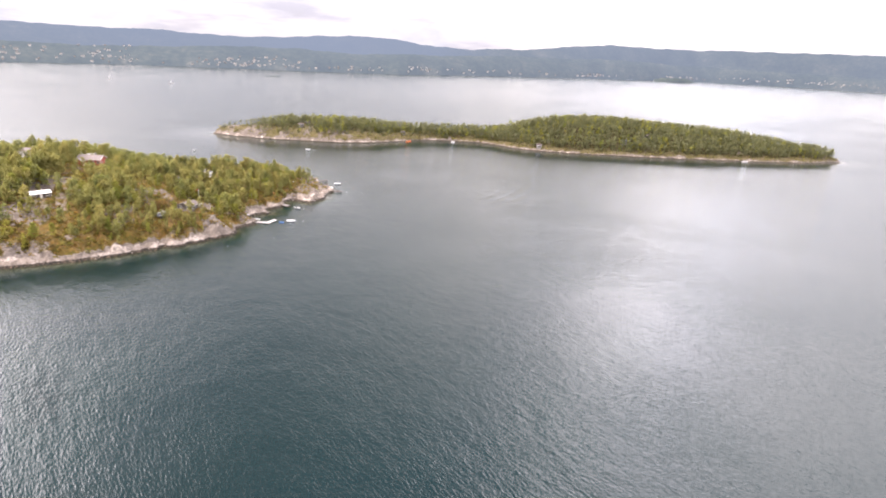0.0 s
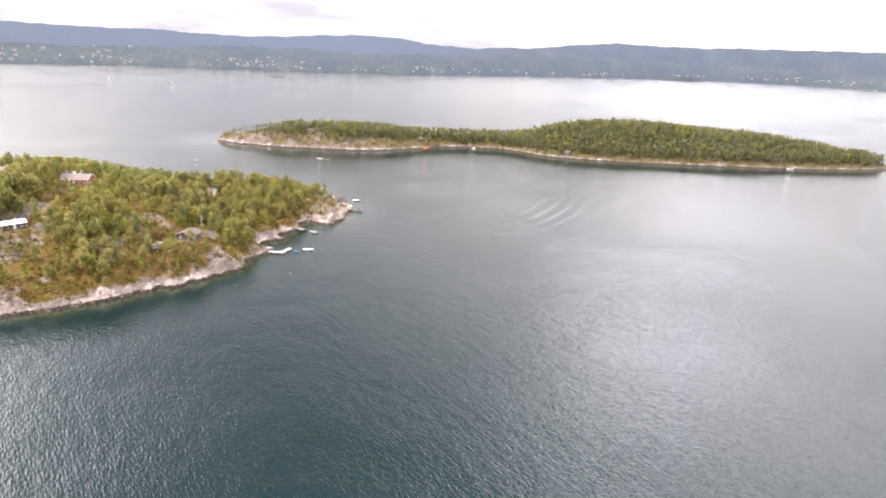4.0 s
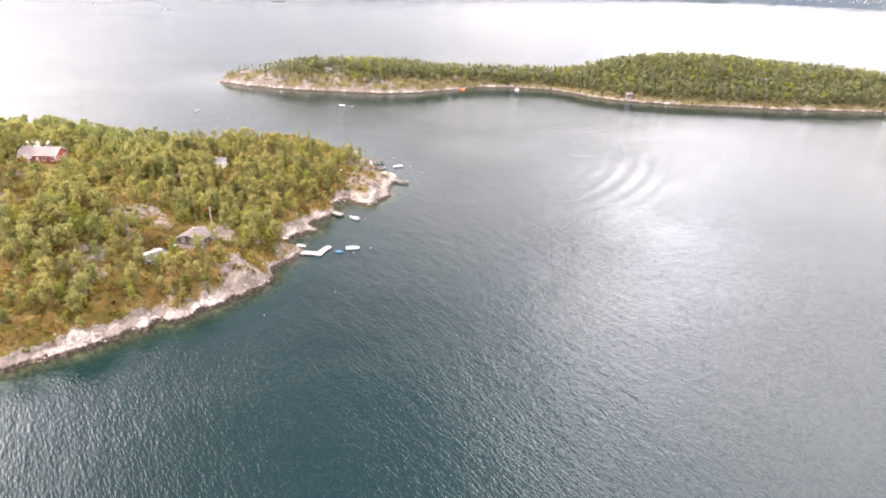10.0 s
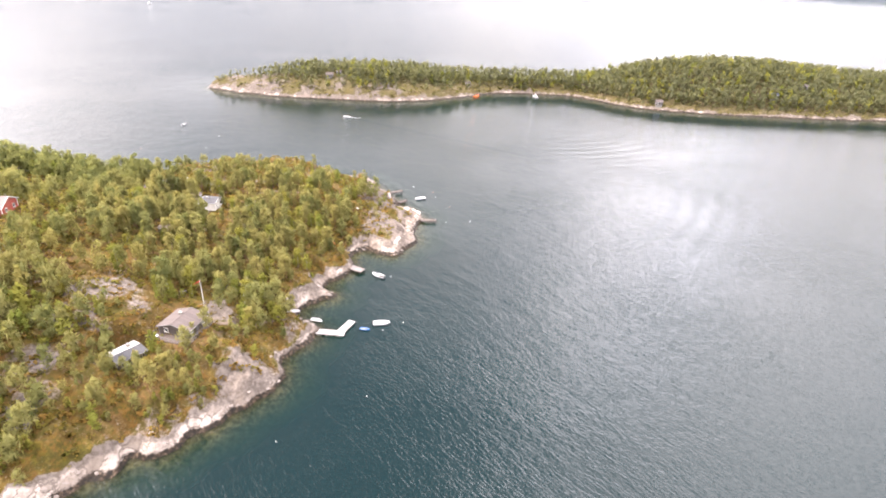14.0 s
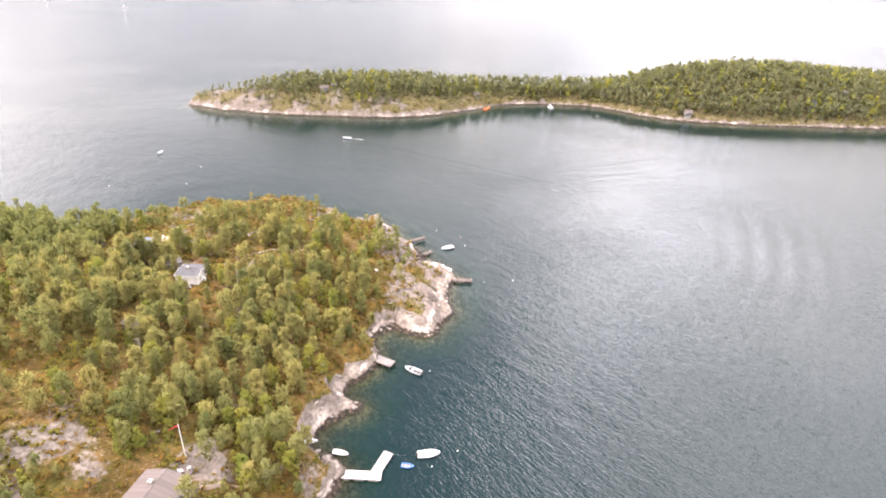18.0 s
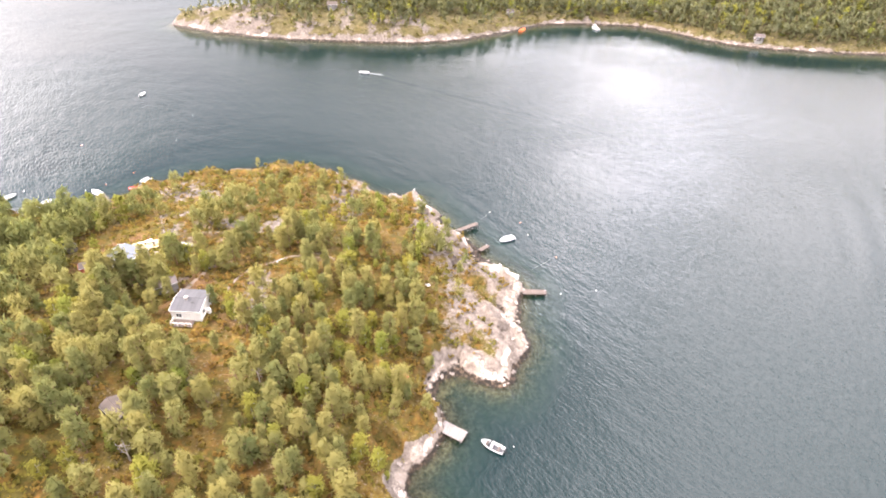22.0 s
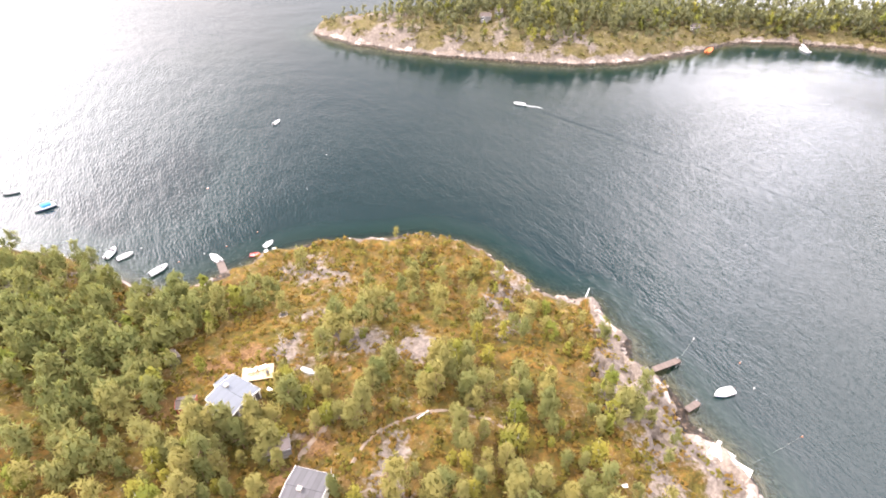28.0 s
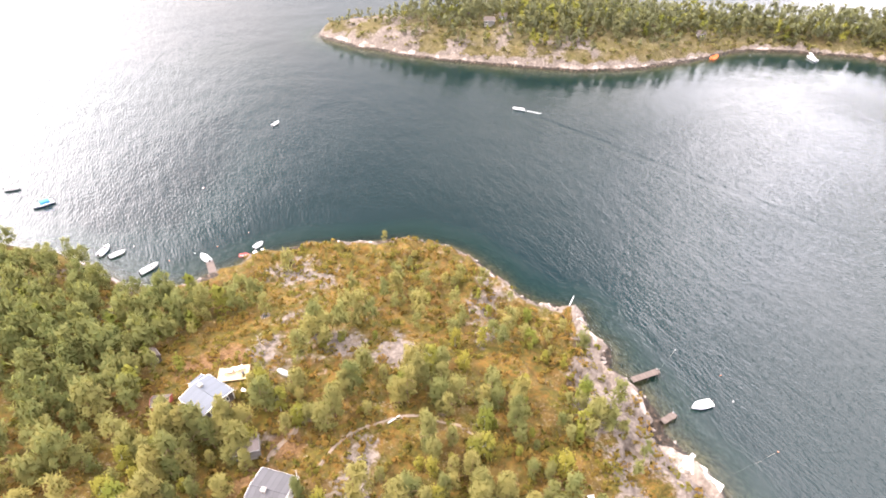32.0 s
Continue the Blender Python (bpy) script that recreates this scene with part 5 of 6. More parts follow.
t = stand("cabin", -105.0, 197.3, 55, "small dark cabin with one white sheet roof slope among trees")
block(t, 6.0, 5.2, 2.1, 0.45, "dark_wood", "felt", "dark_wood", over=0.35, back_roof="sheet_white")
chimney(t, 1.2, 1.2, 2.3, 3.2)
t = stand("cabin", -117.0, 248.0, -38, "small grey weathered cabin hidden among pines")
block(t, 4.6, 2.5, 1.9, 0.6, "dark_wood", "felt_brown", "dark_wood", over=0.25, openings=False)
t = stand("cabin", -113.0, 245.0, -42, "dark cabin with brown felt roof and white skylight among pines")
block(t, 4.4, 2.8, 1.9, 0.6, "dark_wood", "felt_brown", "dark_wood", over=0.3, openings=False)
for x in (0.9,):
    part("skylight", prism([(-1.15, 2.06), (-0.5, 2.33), (-0.5, 2.41), (-1.15, 2.14)], 0, x - 0.35, x + 0.35), M["trim"], t)
t = stand("house", -160.0, 238.8, 6, "large red wooden house with a pale tiled roof on the hilltop", "house")
block(t, 11.5, 7.2, 2.8, 1.7, "red_wood", "tile", over=0.5)
chimney(t, 2.0, 0.6, 4.0, 5.6)
block(t, 3.6, 3.4, 2.4, 0.9, "red_wood", "tile", over=0.3, dx=-3.2, dy=-4.6, turn=90, gable_windows=False)
t = stand("house", -168.5, 249.5, 6, "white house with a pale sheet roof on the hilltop", "house")
block(t, 7.5, 5.5, 2.7, 1.4, "white_wood", "sheet_white", over=0.4)
chimney(t, -1.5, 0.4, 3.6, 4.9)
t = stand("cabin", -154.6, 188.6, 47, "dark cabin with a white sheet roof on the slope")
block(t, 7.4, 4.2, 2.2, 0.8, "dark_wood", "sheet_white", over=0.4)
chimney(t, 1.0, 0.5, 2.7, 3.5)
t = stand("house", -182.5, 225.5, 17, "white house with a pale roof on top of the hill", "house")
block(t, 9.0, 5.6, 2.8, 1.5, "white_wood", "tile", over=0.4)
chimney(t, 1.4, 0.3, 3.8, 5.2)
for x, y, turn, L, W, wall, roof, label in ((-118.5, 522.5, 12, 4.8, 3.6, "grey_wood", "felt_brown", "grey cabin above the rocky bank of the low island"), (-112.5, 527.5, 5, 3.2, 2.8, "grey_wood", "felt_brown", "small grey outbuilding beside the island cabin"),
                                            (122.5, 514.0, 0, 4.4, 3.2, "dark_wood", "felt_warm", "small boathouse-like cabin at the island shore"), (209, 522, 10, 6.0, 4.6, "grey_wood", "sheet", "grey cabin half hidden in the island wood"),
                                            (236, 533, 0, 6, 4.6, "grey_wood", "tile", "weathered cabin half hidden in the island wood"), (-16.5, 542.5, 25, 3.4, 2.4, "dark_wood", "felt_warm", "low boathouse by the inlet of the island")):
    t = thing("cabin", pose(x, y, at_far(x, y) + 0.3, 0, 0, turn), label, "cabin")
    block(t, L, W, 2.3, 1.1, wall, roof, "grey_wood", over=0.4, base=3.5)

# ---- footpath, table rock, woodpile ----
def ribbon(points, wide, thick, mat, name, label, category):
    """A strip laid on the ground along a bent line."""
    pts = [Vector((*p, 0)) for p in points]
    line = []
    for a, b in zip(pts, pts[1:]):
        n = max(2, int((b - a).length / 0.8))
        line += [a + (b - a) * k / n for k in range(n)]
    line.append(pts[-1])
    xy = np.array([(p.x, p.y) for p in line])
    go = np.gradient(xy, axis=0)
    side = np.stack([-go[:, 1], go[:, 0]], 1) / np.maximum(np.linalg.norm(go, axis=1, keepdims=True), 1e-6)
    half = wide * (0.5 + 0.18 * fbm(xy[:, 0], xy[:, 1], 3, 2, 401))[:, None]
    edge = [xy + side * half * s for s in (-1, -0.35, 0.35, 1)]
    verts = np.concatenate([np.stack([e[:, 0], e[:, 1], home_height(e[:, 0], e[:, 1])[0] + thick * q], 1) for e, q in zip(edge, (-0.6, 1, 1, -0.6))])
    n = len(xy)
    faces = np.concatenate([np.stack([np.arange(n - 1) + k * n, np.arange(1, n) + k * n, np.arange(1, n) + (k + 1) * n, np.arange(n - 1) + (k + 1) * n], 1) for k in range(3)])
    tagged(new(name, quick_mesh(name, verts, faces, M[mat], True)), label, category, kind="structure")


ribbon([(-111, 284), (-110, 288), (-108, 291.5), (-105, 294), (-102, 296), (-97.5, 297.5), (-90, 297), (-84, 294)], 0.6, 0.10, "earth", "footpath", "pale trodden footpath across the heath", "path")
ribbon([(-120, 283), (-118, 288), (-116, 292), (-112, 294)], 1.1, 0.10, "earth", "footpath", "earth footpath beside the white cabin", "path")
ribbon([(-76, 222), (-82, 214), (-87, 211), (-90, 209)], 1.0, 0.12, "earth", "footpath", "footpath from the white dock up to the grey cabin", "path")
ribbon([(-149, 195), (-144, 197), (-138.5, 197.6)], 1.5, 0.15, "earth", "footpath", "pale gravel path beside the cabin on the slope", "path")
g = thing("boardwalk", pose(-101.6, 295.8, at_home(-101.6, 295.8) + 0.15, 0, 0, 50), "short pale plank laid over a dip in the path", "boardwalk")
part("plank", box(-1.3, -0.16, -0.05, 1.3, 0.16, 0.05, 0.02), M["plank_pale"], g)
part("bearer", box(-1.2, -0.2, -0.25, -1.0, 0.2, -0.05, 0.01), M["dark_wood"], g)
part("bearer", box(1.0, -0.2, -0.25, 1.2, 0.2, -0.05, 0.01), M["dark_wood"], g)


# ---- docks ----
def dock(name, x, y, turn, L, W, z, mat, label, posts=True, float_=False):
    """A plank pier: its root at x, y, running out along its own x."""
    t = thing(name, pose(x, y, 0, 0, 0, turn), label, "dock")
    bm = bmesh.new()
    n = max(3, int(L / 0.32))
    for k in range(n):
        box(L * k / n, -W / 2, z - 0.06, L * (k + 1) / n - 0.025, W / 2, z, 0, bm)
    part("decking", bm, M[mat], t)
    for s in (-1, 1):
        part("beam", box(0, s * (W / 2 - 0.12) - 0.07, z - 0.26, L, s * (W / 2 - 0.12) + 0.07, z - 0.065, 0.01), M["dark_wood"], t)
    if posts:
        for k in range(2):
            for s in (-1, 1):
                px = L * (0.55 + 0.38 * k)
                part("pile", rod((px, s * (W / 2 - 0.1), -3.0), (px, s * (W / 2 - 0.1), z + (0.0 if k == 0 else 0.35)), 0.11, 0.10, 10), M["dark_wood"], t)
    if float_:
        for k in range(3):
            part("float", box(L * (k + 0.15) / 3, -W / 2 + 0.1, -0.3, L * (k + 0.85) / 3, W / 2 - 0.1, z - 0.27, 0.05), M["concrete"], t)
    part("cleat", box(L - 0.4, W / 2 - 0.3, z, L - 0.1, W / 2 - 0.2, z + 0.1, 0.02), M["steel"], t)
    return t


t = dock("floating_dock", -69.2, 220.2, -4, 8.4, 2.1, 0.55, "plank_pale", "pale wooden floating dock bent in an L beside rocks", False, True)
bm = bmesh.new()
for k in range(16):
    box(-1.0, 0.2 + k * 0.36, 0.50, 1.0, 0.2 + k * 0.36 + 0.33, 0.554, 0, bm)
arm = part("decking", bm, M["plank_pale"], t)
arm.matrix_local = pose(7.0, 0.4, 0, 0, 0, -20)
for s in (-0.88, 0.88):
    part("beam", box(s - 0.07, 0.2, 0.25, s + 0.07, 5.9, 0.49, 0.01), M["dark_wood"], t).matrix_local = pose(7.0, 0.4, 0, 0, 0, -20)
for k in range(2):
    part("float", box(-0.9, 0.6 + 2.7 * k, -0.3, 0.9, 2.6 + 2.7 * k, 0.24, 0.05), M["concrete"], t).matrix_local = pose(7.0, 0.4, 0, 0, 0, -20)
dock("stone_dock", -64.6, 255.7, -31, 5.0, 2.6, 0.85, "plank_grey", "wide pale plank dock on a stone pier", True)
dock("pier", -43.6, 294.9, -1, 6.0, 1.7, 0.9, "plank", "brown weathered plank pier off the bare rocks", True)
dock("pier", -58.2, 320.9, 33, 6.9, 1.35, 1.15, "plank", "narrow brown pier with a gangway", True)
dock("pier", -52.8, 312.0, 42, 3.6, 1.3, 0.8, "plank", "short brown pier between rocks", True)
dock("gangway", -49.8, 303.0, 55, 3.6, 0.8, 0.8, "plank_pale", "short white gangway over the rocks", False)
dock("slipway", -161.0, 334.2, 130, 5.0, 1.9, 0.45, "plank", "grey plank slipway with a boat moored", True)
dock("pier", -196.0, 327.6, 25, 5.6, 1.5, 0.6, "plank", "grey pier under overhanging pines", True)
dock("pier", 37.5, 552.5, -93, 13.0, 1.6, 0.8, "plank_pale", "pale pier in the inlet of the low island", True)
g = thing("concrete_slab", pose(-47.6, 300.9, at_home(-48.5, 301.5) * 0.5 + 0.3, 0, 0, -30), "pale concrete bathing slab on the rocks", "slab")
part("slab", box(-3.6, -1.0, -1.6, 3.8, 1.0, 0.5, 0.06), M["pale_concrete"], g)
part("step", box(-3.6, 1.0, -1.6, 0.5, 2.2, 0.3, 0.06), M["pale_concrete"], g)
g = thing("rock_pole", pose(-71.4, 341.6, at_home(-71.8, 341.0), 0, 0, 0), "leaning pale wooden pole on the shore rocks", "pole")
part("pole", rod((-0.8, -2.2, 0.4), (0.7, 2.6, 1.3), 0.11, 0.09, 8), M["trim"], g)
part("foot", box(-1.1, -2.5, -0.6, -0.5, -1.9, 0.5, 0.04), M["pale_concrete"], g)


# ---- boats ----
def hull(L, W, H, sheer=0.25, stations=9, inner=0.0):
    """A hull with a pointed bow along +x: rings from stern to bow."""
    bm = bmesh.new()
    rings = []
    for k in range(stations):
        s = k / (stations - 1)
        half = (W / 2 - inner) * (0.86 + 0.14 * math.sin(min(1, s * 1.8) * math.pi / 2)) * (1 - max(0, (s - 0.45) / 0.55) ** 2.2) + 0.015
        up = H * (1 + sheer * s * s)
        keel = (-0.22 * H if s < 0.8 else -0.22 * H + (s - 0.8) / 0.2 * H * 0.75) + inner
        x = -L / 2 + L * s - inner * (s - 0.5)
        ring = [(half, up), (half * 0.92, up * 0.45), (half * 0.62, keel * 0.3 + 0.1 * H), (0, keel), (-half * 0.62, keel * 0.3 + 0.1 * H), (-half * 0.92, up * 0.45), (-half, up)]
        rings.append([bm.verts.new((x, y, z)) for y, z in ring])
    for a, b in zip(rings, rings[1:]):
        for k in range(6):
            bm.faces.new((a[k], b[k], b[k + 1], a[k + 1]))
    bm.faces.new(rings[0])
    return bm, rings


def boat(name, x, y, turn, L, W, label, hull_mat="gel_white", cover=None, motor=True, low="", screen=False, tent="", seats=True, group="moored boats", z=0.0):
    t = thing(name, pose(x, y, z, 0, 0, turn), label, "boat", group)
    H = 0.13 * L if L < 6 else 0.75
    bm, rings = hull(L, W, H)
    bmesh.ops.recalc_face_normals(bm, faces=bm.faces)
    bmesh.ops.solidify(bm, geom=list(bm.faces), thickness=-0.05)
    h = part("hull", bm, M[hull_mat], t)
    for p in h.data.polygons:
        p.use_smooth = True
    if low:
        bm, rings = hull(L * 0.985, W * 1.03, H * 0.45, 0.1)
        bmesh.ops.recalc_face_normals(bm, faces=bm.faces)
        part("boot_stripe", bm, M[low], t, "navy lower hull")
    bm = bmesh.new()
    for s in (-1, 1):
        last = None
        for k in range(9):
            q = k / 8
            half = W / 2 * (0.86 + 0.14 * math.sin(min(1, q * 1.8) * math.pi / 2)) * (1 - max(0, (q - 0.45) / 0.55) ** 2.2) + 0.02
            p = Vector((-L / 2 + L * q, s * half, H * (1 + 0.25 * q * q) + 0.01))
            if last is not None:
                rod(last, p, 0.045, sides=6, bm=bm)
            last = p
    part("gunwale", bm, M["canvas_white"] if low else M[hull_mat] if hull_mat in ("red", "orange", "gel_blue") else M["gel_white"], t)
    if cover:
        bm = bmesh.new()
        rows = []
        for k in range(9):
            q = k / 8
            half = W / 2 * (0.86 + 0.14 * math.sin(min(1, q * 1.8) * math.pi / 2)) * (1 - max(0, (q - 0.45) / 0.55) ** 2.2) + 0.03
            top = H * (1 + 0.25 * q * q)
            lift = 0.28 * math.sin(math.pi * min(1, 0.15 + q * 0.95))
            rows.append([bm.verts.new((-L / 2 + L * q, half * c, top + lift * (1 - c * c))) for c in (-1, -0.6, -0.2, 0.2, 0.6, 1)])
        for a, b in zip(rows, rows[1:]):
            for k in range(5):
                bm.faces.new((a[k], a[k + 1], b[k + 1], b[k]))
        bmesh.ops.solidify(bm, geom=list(bm.faces), thickness=0.02)
        c = part("cover", bm, M[cover], t, "taut boat cover")
        for p in c.data.polygons:
            p.use_smooth = True
    else:
        part("floor", box(-L / 2 + 0.1, -W * 0.36, 0.02, L * 0.25, W * 0.36, 0.07, 0.01), M["felt" if hull_mat == "gel_grey" else "gel_grey"], t)
        if seats:
            for q in (-0.28, 0.02, 0.24):
                part("thwart", box(L * q - 0.14, -W * 0.42, H * 0.62, L * q + 0.14, W * 0.42, H * 0.7, 0.01), M["plank"] if hull_mat != "gel_white" else M["gel_grey"], t)
        part("foredeck", prism([(L * 0.30, W * 0.36), (L * 0.48, 0.02), (L * 0.48, -0.02), (L * 0.30, -W * 0.36)], 2, H * 1.08, H * 1.14), M[hull_mat], t)
    if screen:
        part("console", box(-0.1, -W * 0.3, 0.08, 0.35, W * 0.3, H + 0.25, 0.05), M["gel_white"], t)
        part("windscreen", prism([(0.35, H + 0.25), (0.6, H + 0.27), (0.3, H + 0.7), (0.25, H + 0.7)], 1, -W * 0.36, W * 0.36), M["glass"], t)
    if tent:
        out = [(-W * 0.42, H)] + [(W * 0.42 * -math.cos(k * math.pi / 6), H + 0.25 + 0.75 * math.sin(k * math.pi / 6) ** 0.6) for k in range(1, 6)] + [(W * 0.42, H)]
        part("canopy", prism(out, 0, -L * 0.32, L * 0.12), M[tent], t, "canvas canopy over the cockpit")
    if motor:
        m = part("outboard", box(-L / 2 - 0.32, -0.16, H * 0.8, -L / 2 - 0.02, 0.16, H + 0.45, 0.05), M["black"], t)
        part("leg", box(-L / 2 - 0.25, -0.06, -0.4, -L / 2 - 0.1, 0.06, H * 0.8, 0.02), M["black"], m)
    return t


def bearing(a, b):
    return math.degrees(math.atan2(b[1] - a[1], b[0] - a[0]))


boat("motorboat", -51.7, 225.3, 8, 4.5, 1.8, "white covered motorboat moored off the floating dock", cover="canvas_white")
boat("dinghy", -55.9, 222.4, -8, 2.5, 1.15, "small blue rowing dinghy afloat beside the dock", "gel_blue", motor=False)
boat("rowing_boat", -69.4, 225.6, -14, 3.2, 1.2, "small white rowing boat by the rocks", motor=False)
boat("motorboat", -55.3, 251.5, 149, 4.5, 1.75, "open grey-white motorboat with a black outboard", "gel_grey", screen=True)
boat("motorboat", -44.6, 318.0, 207, 4.5, 1.9, "white covered motorboat with a navy lower hull", cover="canvas_white", low="gel_navy")
boat("motorboat", -194.1, 336.2, 96, 4.6, 1.9, "white open motorboat moored under the pines", low="gel_navy", screen=True)
boat("motorboat", -189.7, 335.7, 56, 4.0, 1.7, "small white open boat moored near the pier")
boat("motorboat", -177.8, 332.2, 66, 4.9, 1.9, "white motorboat with grey seats close to the trees", screen=True)
boat("motorboat", -166.1, 339.2, 149, 4.3, 1.8, "white motorboat moored off the slipway", cover="canvas_white")
boat("dinghy", -156.7, 342.6, 20, 2.6, 1.4, "red inflatable dinghy pulled against the rocks", "red", motor=False)
boat("rowing_boat", -155.1, 347.6, 70, 3.0, 1.6, "white round rowing boat beside the point", motor=False)
boat("sloop", -226.6, 351.8, 236, 5.6, 2.1, "white boat with a blue canvas canopy in the bay", tent="canvas_blue", low="gel_navy")
boat("motorboat", -242.4, 357.2, 28, 4.2, 1.6, "small grey boat at anchor in the bay", "gel_grey")
boat("motorboat", -183.4, 418.2, 80, 3.6, 1.5, "small white boat at a buoy in the strait")
boat("motorboat", -95.5, 451.6, 172, 4.6, 1.7, "white motorboat under way with a foaming wake", screen=True)
boat("motorboat", 36.0, 541.0, 110, 7.0, 2.4, "white boat lying at the inlet pier", screen=True)
boat("motorboat", 330.0, 509.0, 10, 6.5, 2.3, "white boat moored by the low island", screen=True)
boat("motorboat", -9.5, 532.0, 60, 7.5, 2.6, "bright orange boat at the rocky inlet", "orange", cover="orange")

# boats lying on land
for name, x, y, turn, L, W, mat, label, height in (("upturned_boat", -76.2, 227.1, 4, 4.2, 1.3, "gel_white", "white rowing boat upturned on the rocks", at_home), ("upturned_boat", -124.5, 301.2, -14, 3.6, 1.2, "gel_grey", "pale upturned boat on the heath", at_home),
                                                   ("canoe", -71.7, 264.2, -52, 3.4, 0.8, "canoe_orange", "orange canoe lying at the edge of the wood", at_home)):
    t = thing(name, pose(x, y, height(x, y) + 0.55, 180, 0, turn), label, "boat")
    bm, rings = hull(L, W, 0.45)
    bmesh.ops.recalc_face_normals(bm, faces=bm.faces)
    bmesh.ops.solidify(bm, geom=list(bm.faces), thickness=0.04)
    part("hull", bm, M[mat], t)
    part("keel_strip", box(-L * 0.45, -0.03, -0.16, L * 0.38, 0.03, -0.08, 0.01), M["plank"], t)
    part("thwart", box(-0.15, -W * 0.4, 0.28, 0.15, W * 0.4, 0.33, 0.01), M["plank"], t)
g = thing("plank_pile", pose(-73.6, 264.6, at_home(-73.6, 264.6), 0, 0, -30), "pile of pale planks beside the canoe", "planks")
for k in range(4):
    part("plank", box(-1.3, -0.5 + 0.26 * k, 0.0, 1.3 - 0.2 * k, -0.28 + 0.26 * k, 0.12, 0.01), M["plank"], g)
for x, y, turn, label in ((-152.6, 341.6, 60, "white plastic bench on the shore rocks"), (-150.2, 341.8, 40, "white plastic bench on the shore rocks"), (-128.8, 294.0, -20, "white garden bench by the terrace"), (-67.1, 290.1, 20, "white plastic bench on the bare rocks")):
    g = thing("bench", pose(x, y, at_home(x, y), 0, 0, turn) @ Matrix.Diagonal((0.6, 0.7, 0.7, 1)), label, "bench", "white benches")
    part("seat", box(-0.9, -0.3, 0.38, 0.9, 0.3, 0.46, 0.02), M["trim"], g)
    part("backrest", box(-0.9, 0.27, 0.45, 0.9, 0.34, 0.9, 0.02), M["trim"], g)
    for a in (-0.75, 0.75):
        part("leg", box(a - 0.05, -0.28, -0.1, a + 0.05, 0.28, 0.39, 0.01), M["trim"], g)
g = thing("fire_ring", pose(-136.6, 316.6, at_home(-136.6, 316.6)), "ring of stones round an old campfire", "campfire")
for k in range(9):
    bm = bmesh.new()
    bmesh.ops.create_icosphere(bm, subdivisions=1, radius=0.24, matrix=pose(0.85 * math.cos(0.7 * k), 0.85 * math.sin(0.7 * k), 0.06, 20 * k, 10, 40 * k))
    part("stone", bm, M["stone"], g)
part("ash", rod((0, 0, -0.1), (0, 0, 0.05), 0.65, 0.5, 12), M["black"], g)

# the wake of the passing boat
t = np.linspace(0, 1, 40)
wx, wy = -93.3 + 7 * t, 451.2 - 0.9 * t - 0.5 * t * t
wide = 0.12 + 0.26 * t ** 0.7 * (1 - 0.95 * t)
tear = 1 + 0.35 * fbm(wx, wy, 0.7, 3, 501)
edge = [np.stack([wx, wy + wide * q * tear, 0.03 + 0.10 * (1 - abs(q)) * (1 - t)], 1) for q in (-1, -0.4, 0.4, 1)]
faces = np.concatenate([np.stack([np.arange(39) + k * 40, np.arange(1, 40) + k * 40, np.arange(1, 40) + (k + 1) * 40, np.arange(39) + (k + 1) * 40], 1) for k in range(3)])
tagged(new("boat_wake", quick_mesh("boat_wake", np.concatenate(edge), faces, M["foam"], True)), "white foam trail behind the moving motorboat", "wake", kind="stuff")


# ---- buoys and moorings ----
def buoy(x, y, mat, label, r=0.12):
    t = thing("buoy", pose(x, y, 0.02), label, "buoy", "mooring buoys")
    bm = bmesh.new()
    bmesh.ops.create_uvsphere(bm, u_segments=12, v_segments=8, radius=r)
    for v in bm.verts:
        if v.co.z > 0:
            v.co.z *= 1.25
    b = part("float", bm, M[mat], t)
    for p in b.data.polygons:
        p.use_smooth = True
    bm = bmesh.new()
    bmesh.ops.create_cone(bm, cap_ends=True, segments=8, radius1=0.06, radius2=0.05, depth=0.2, matrix=pose(0, 0, r * 1.3))
    part("eye", bm, M["steel"], t)


for x, y in ((-51.1, 222.4), (-38.2, 320.6), (-33.9, 295.1), (-51.3, 251.6), (-48.1, 332.5), (-24.6, 296.5), (-187.8, 339.9), (-170.1, 340.7), (-155.3, 376), (-69, 181.9), (-45.8, 226.4), (-52.3, 196.4), (-156.8, 398.2)):
    buoy(x, y, "trim", "small white mooring buoy floating on the water")
for x, y in ((-32.1, 310.3), (-39.5, 327.1), (-174.9, 336.5), (-165.9, 344.8), (-160.6, 352.4), (-185.6, 371.0)):
    buoy(x, y, "orange", "small orange mooring buoy floating on the water")
for a, b, label in (((-44.6, 301.1, 0.7), (-32.1, 310.3, 0.2), "mooring rope from the rocks to an orange buoy"), ((-59.6, 225.2, 0.5), (-54.0, 225.1, 0.4), "mooring rope from the dock to a boat"), ((-53.0, 324.2, 0.9), (-48.1, 332.5, 0.1), "mooring rope from the narrow pier")):
    bm = bmesh.new()
    last = None
    for k in range(9):
        s = k / 8
        p = Vector(a).lerp(Vector(b), s) - Vector((0, 0, 0.35 * math.sin(math.pi * s)))
        p.z = max(p.z, 0.06)
        if last is not None:
            rod(last, p, 0.007, sides=5, bm=bm)
        last = p
    tagged(part("mooring_rope", bm, M["rope"]), label, "rope")

# ---- houses and boats of the far shore ----
from mathutils.bvhtree import BVHTree

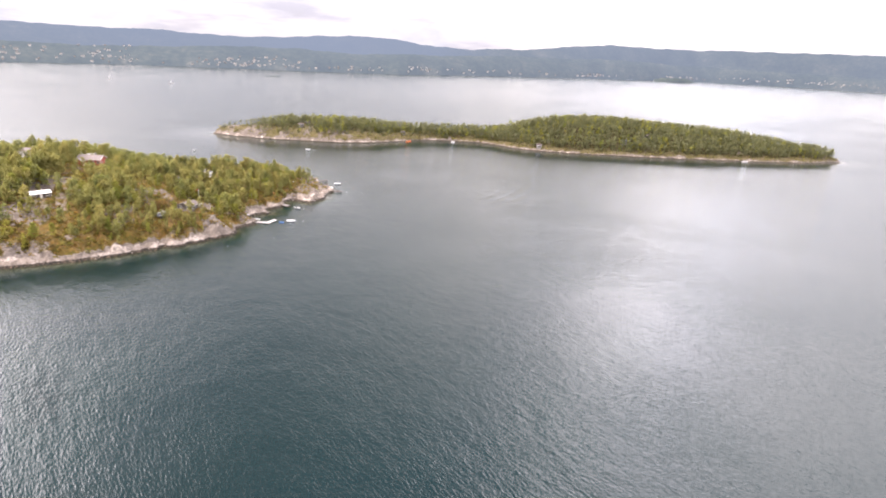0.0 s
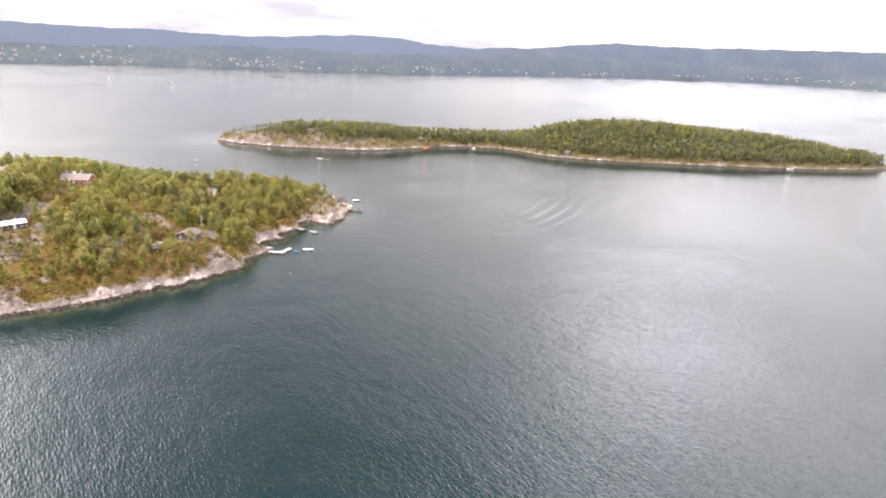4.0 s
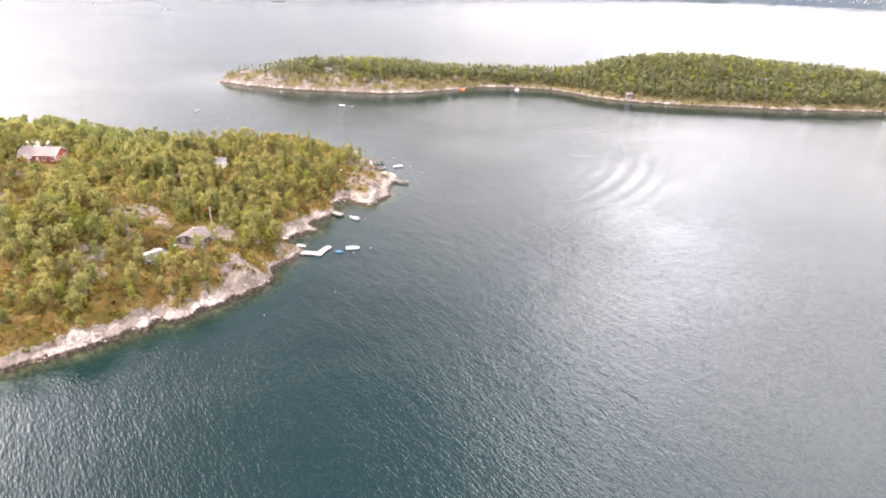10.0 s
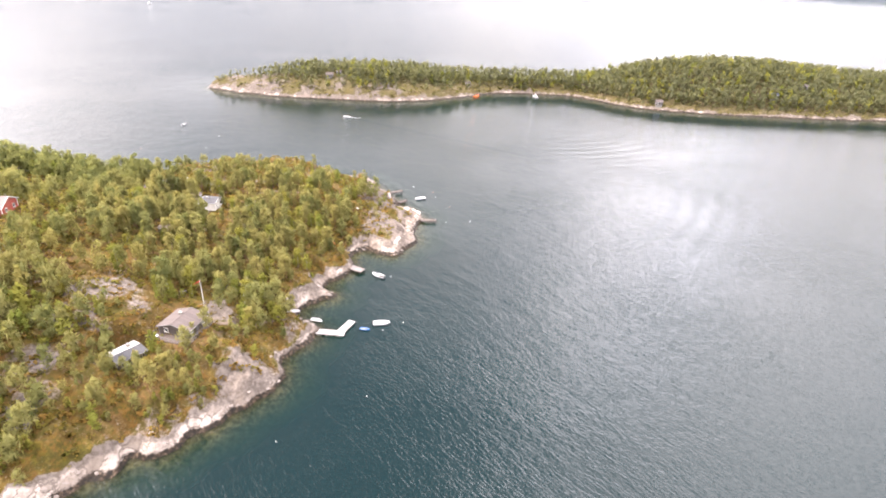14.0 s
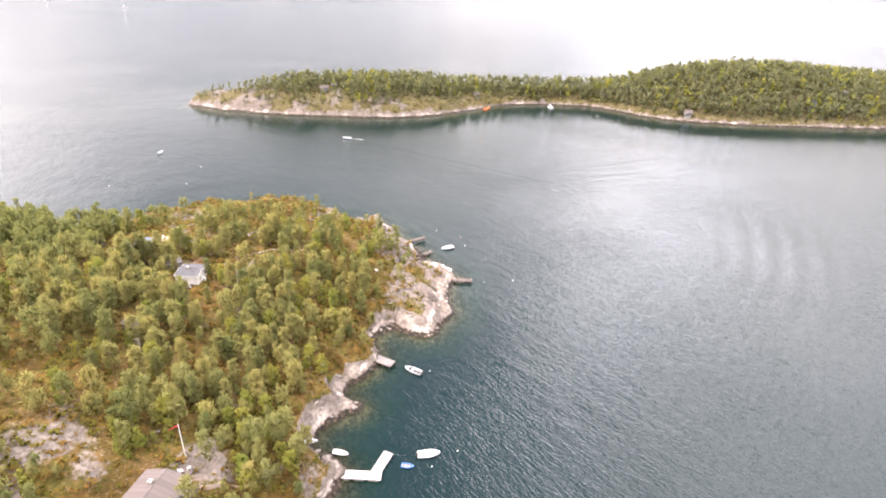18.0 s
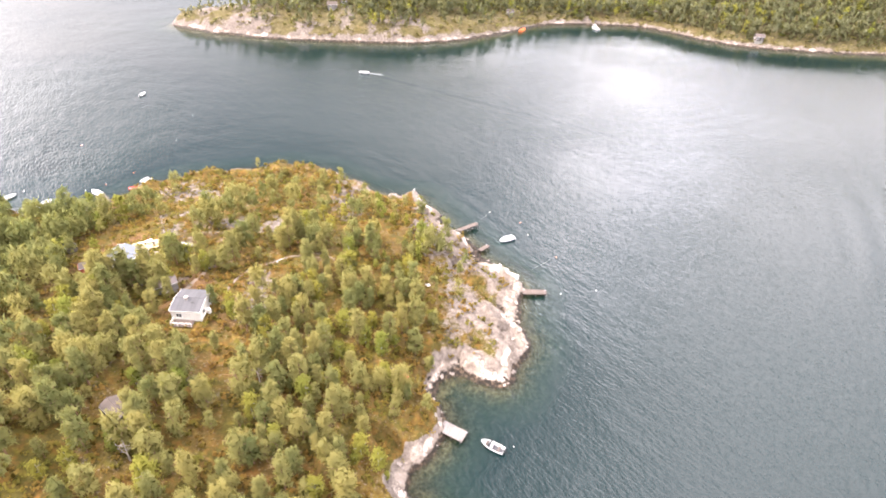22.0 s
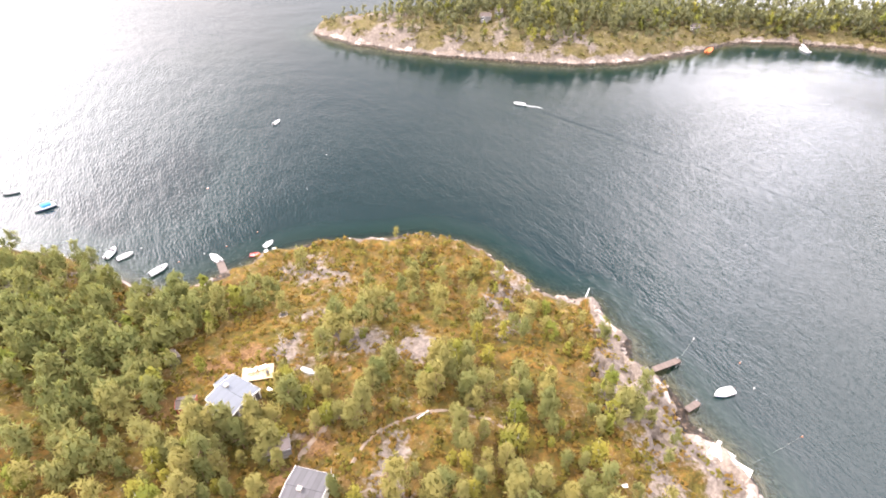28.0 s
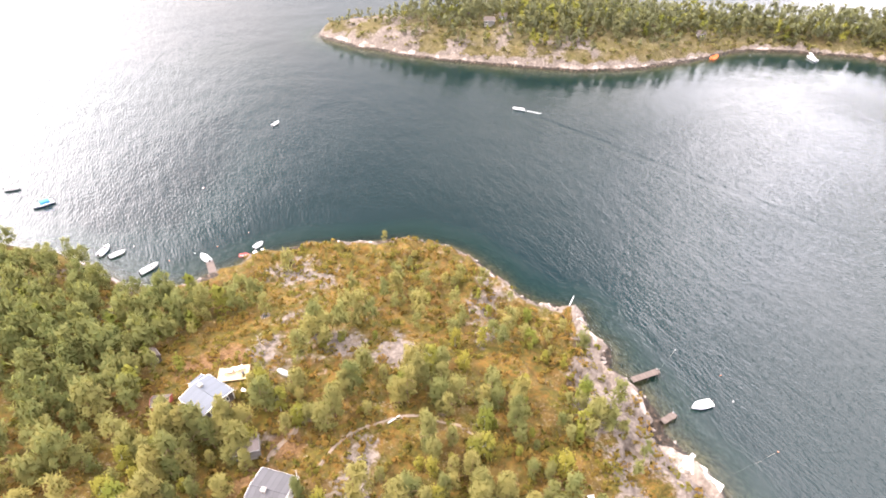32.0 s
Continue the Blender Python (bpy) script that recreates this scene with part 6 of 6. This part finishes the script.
rng = np.random.default_rng(77)
kinds = []
for L, W, H, wall, roof in ((10, 8, 5, "far_pale", "far_roof"), (12, 8, 5, "far_pale", "far_roof"), (15, 9, 6, "far_pale", "far_warm"), (10, 7, 5, "far_warm", "far_roof"), (11, 8, 5, "far_warm", "far_roof"), (24, 10, 7, "far_pale", "far_roof")):
    body = bpy.data.meshes.new("far_house")
    bm = box(-L / 2, -W / 2, -6, L / 2, W / 2, H, 0)
    prism([(-W / 2, H), (W / 2, H), (0, H + 3)], 0, -L / 2, L / 2, bm)
    bm.to_mesh(body)
    bm.free()
    body.materials.append(M[wall])
    top = bpy.data.meshes.new("roof")
    bm = prism([(0, H + 3.1), (-W / 2 - 0.8, H - 0.4), (-W / 2 - 0.8, H), (0, H + 3.6)], 0, -L / 2 - 0.6, L / 2 + 0.6)
    prism([(0, H + 3.1), (W / 2 + 0.8, H - 0.4), (W / 2 + 0.8, H), (0, H + 3.6)], 0, -L / 2 - 0.6, L / 2 + 0.6, bm)
    bm.to_mesh(top)
    bm.free()
    top.materials.append(M[roof])
    kinds.append((body, top))
villages = [(-37, 4, 34, 0.30), (-30, 3, 30, 0.5), (-20, 4, 24, 0.10), (-17, 5, 40, 0.16), (-8, 2.2, 16, 0.06), (-2, 3, 16, 0.10), (3, 2.5, 8, 0.04), (14.6, 1.6, 26, 0.04), (22.3, 1.6, 26, 0.05), (29, 4, 26, 0.06), (33.5, 3, 26, 0.06), (9, 8, 10, 0.05), (-26, 8, 14, 0.1)]
hill = bpy.data.objects["backdrop"].data
slopes = BVHTree.FromPolygons([v.co for v in hill.vertices], [tuple(p.vertices) for p in hill.polygons])
for mid, spread, many, deep in villages:
    for k in range(many):
        b = rng.normal(mid, spread * 0.5)
        r = float(np.interp(b, FAR_BEARING, FAR_REACH)) + 14 + 500 * deep * rng.random() ** 1.5
        x, y = r * math.sin(radians(b)), r * math.cos(radians(b))
        spot = slopes.ray_cast(Vector((x, y, 900)), Vector((0, 0, -1)))[0]
        if spot is None:
            continue
        body, top = kinds[int(rng.integers(0, len(kinds)))]
        o = new("far_house", body)
        s = rng.uniform(0.32, 0.56)
        o.matrix_world = pose(x, y, spot.z + 0.5, 0, 0, -b + rng.uniform(-30, 30)) @ Matrix.Diagonal((s, s, s, 1))
        tagged(o, "pale house among trees on the far shore", "house", "houses along the far shore")
        new("roof", top).parent = o
for x, y, h in ((-737, 1277, 5), (-579, 1236, 5)):
    t = thing("sailing_boat", pose(x, y, 0, 0, 0, 30), "small white sailing boat far out on the fjord", "boat", "far sailing boats")
    bm, rings = hull(8, 2.6, 0.9)
    part("hull", bm, M["gel_white"], t)
    part("mast", rod((0.5, 0, 0.5), (0.5, 0, h), 0.08, 0.05, 6), M["trim"], t)
    part("sail", prism([(0.4, 1.5), (-3.2, 1.7), (0.4, h - 0.5)], 1, -0.04, 0.04), M["canvas_white"], t)
# islets wear the hills' material, its blue haze emission included
for x, y, r, h in ((-496, 1732, 26, 4), (1420, 3560, 130, 26)):
    n = 24
    ang = np.linspace(0, 2 * np.pi, n, endpoint=False)
    V = np.concatenate([np.stack([x + r * s * np.cos(ang) * (1 + 0.2 * fbm(ang * 3, 0 * ang, 1, 2, 7)), y + 0.4 * r * s * np.sin(ang), np.full(n, -1 + h * q) + 0.15 * h * fbm(ang * 5, ang, 0.8, 2, 9)], 1) for s, q in ((1, 0), (0.92, 0.5), (0.6, 0.9), (0.05, 1.0))])
    F = np.concatenate([np.stack([np.arange(n) + k * n, (np.arange(n) + 1) % n + k * n, (np.arange(n) + 1) % n + (k + 1) * n, np.arange(n) + (k + 1) * n], 1) for k in range(3)])
    tagged(new("islet", quick_mesh("islet", V, F, M["hills"], True, points={"haze_mix": np.full(len(V), 0.35)})), "low dark wooded islet far out on the fjord", "islet", kind="structure")
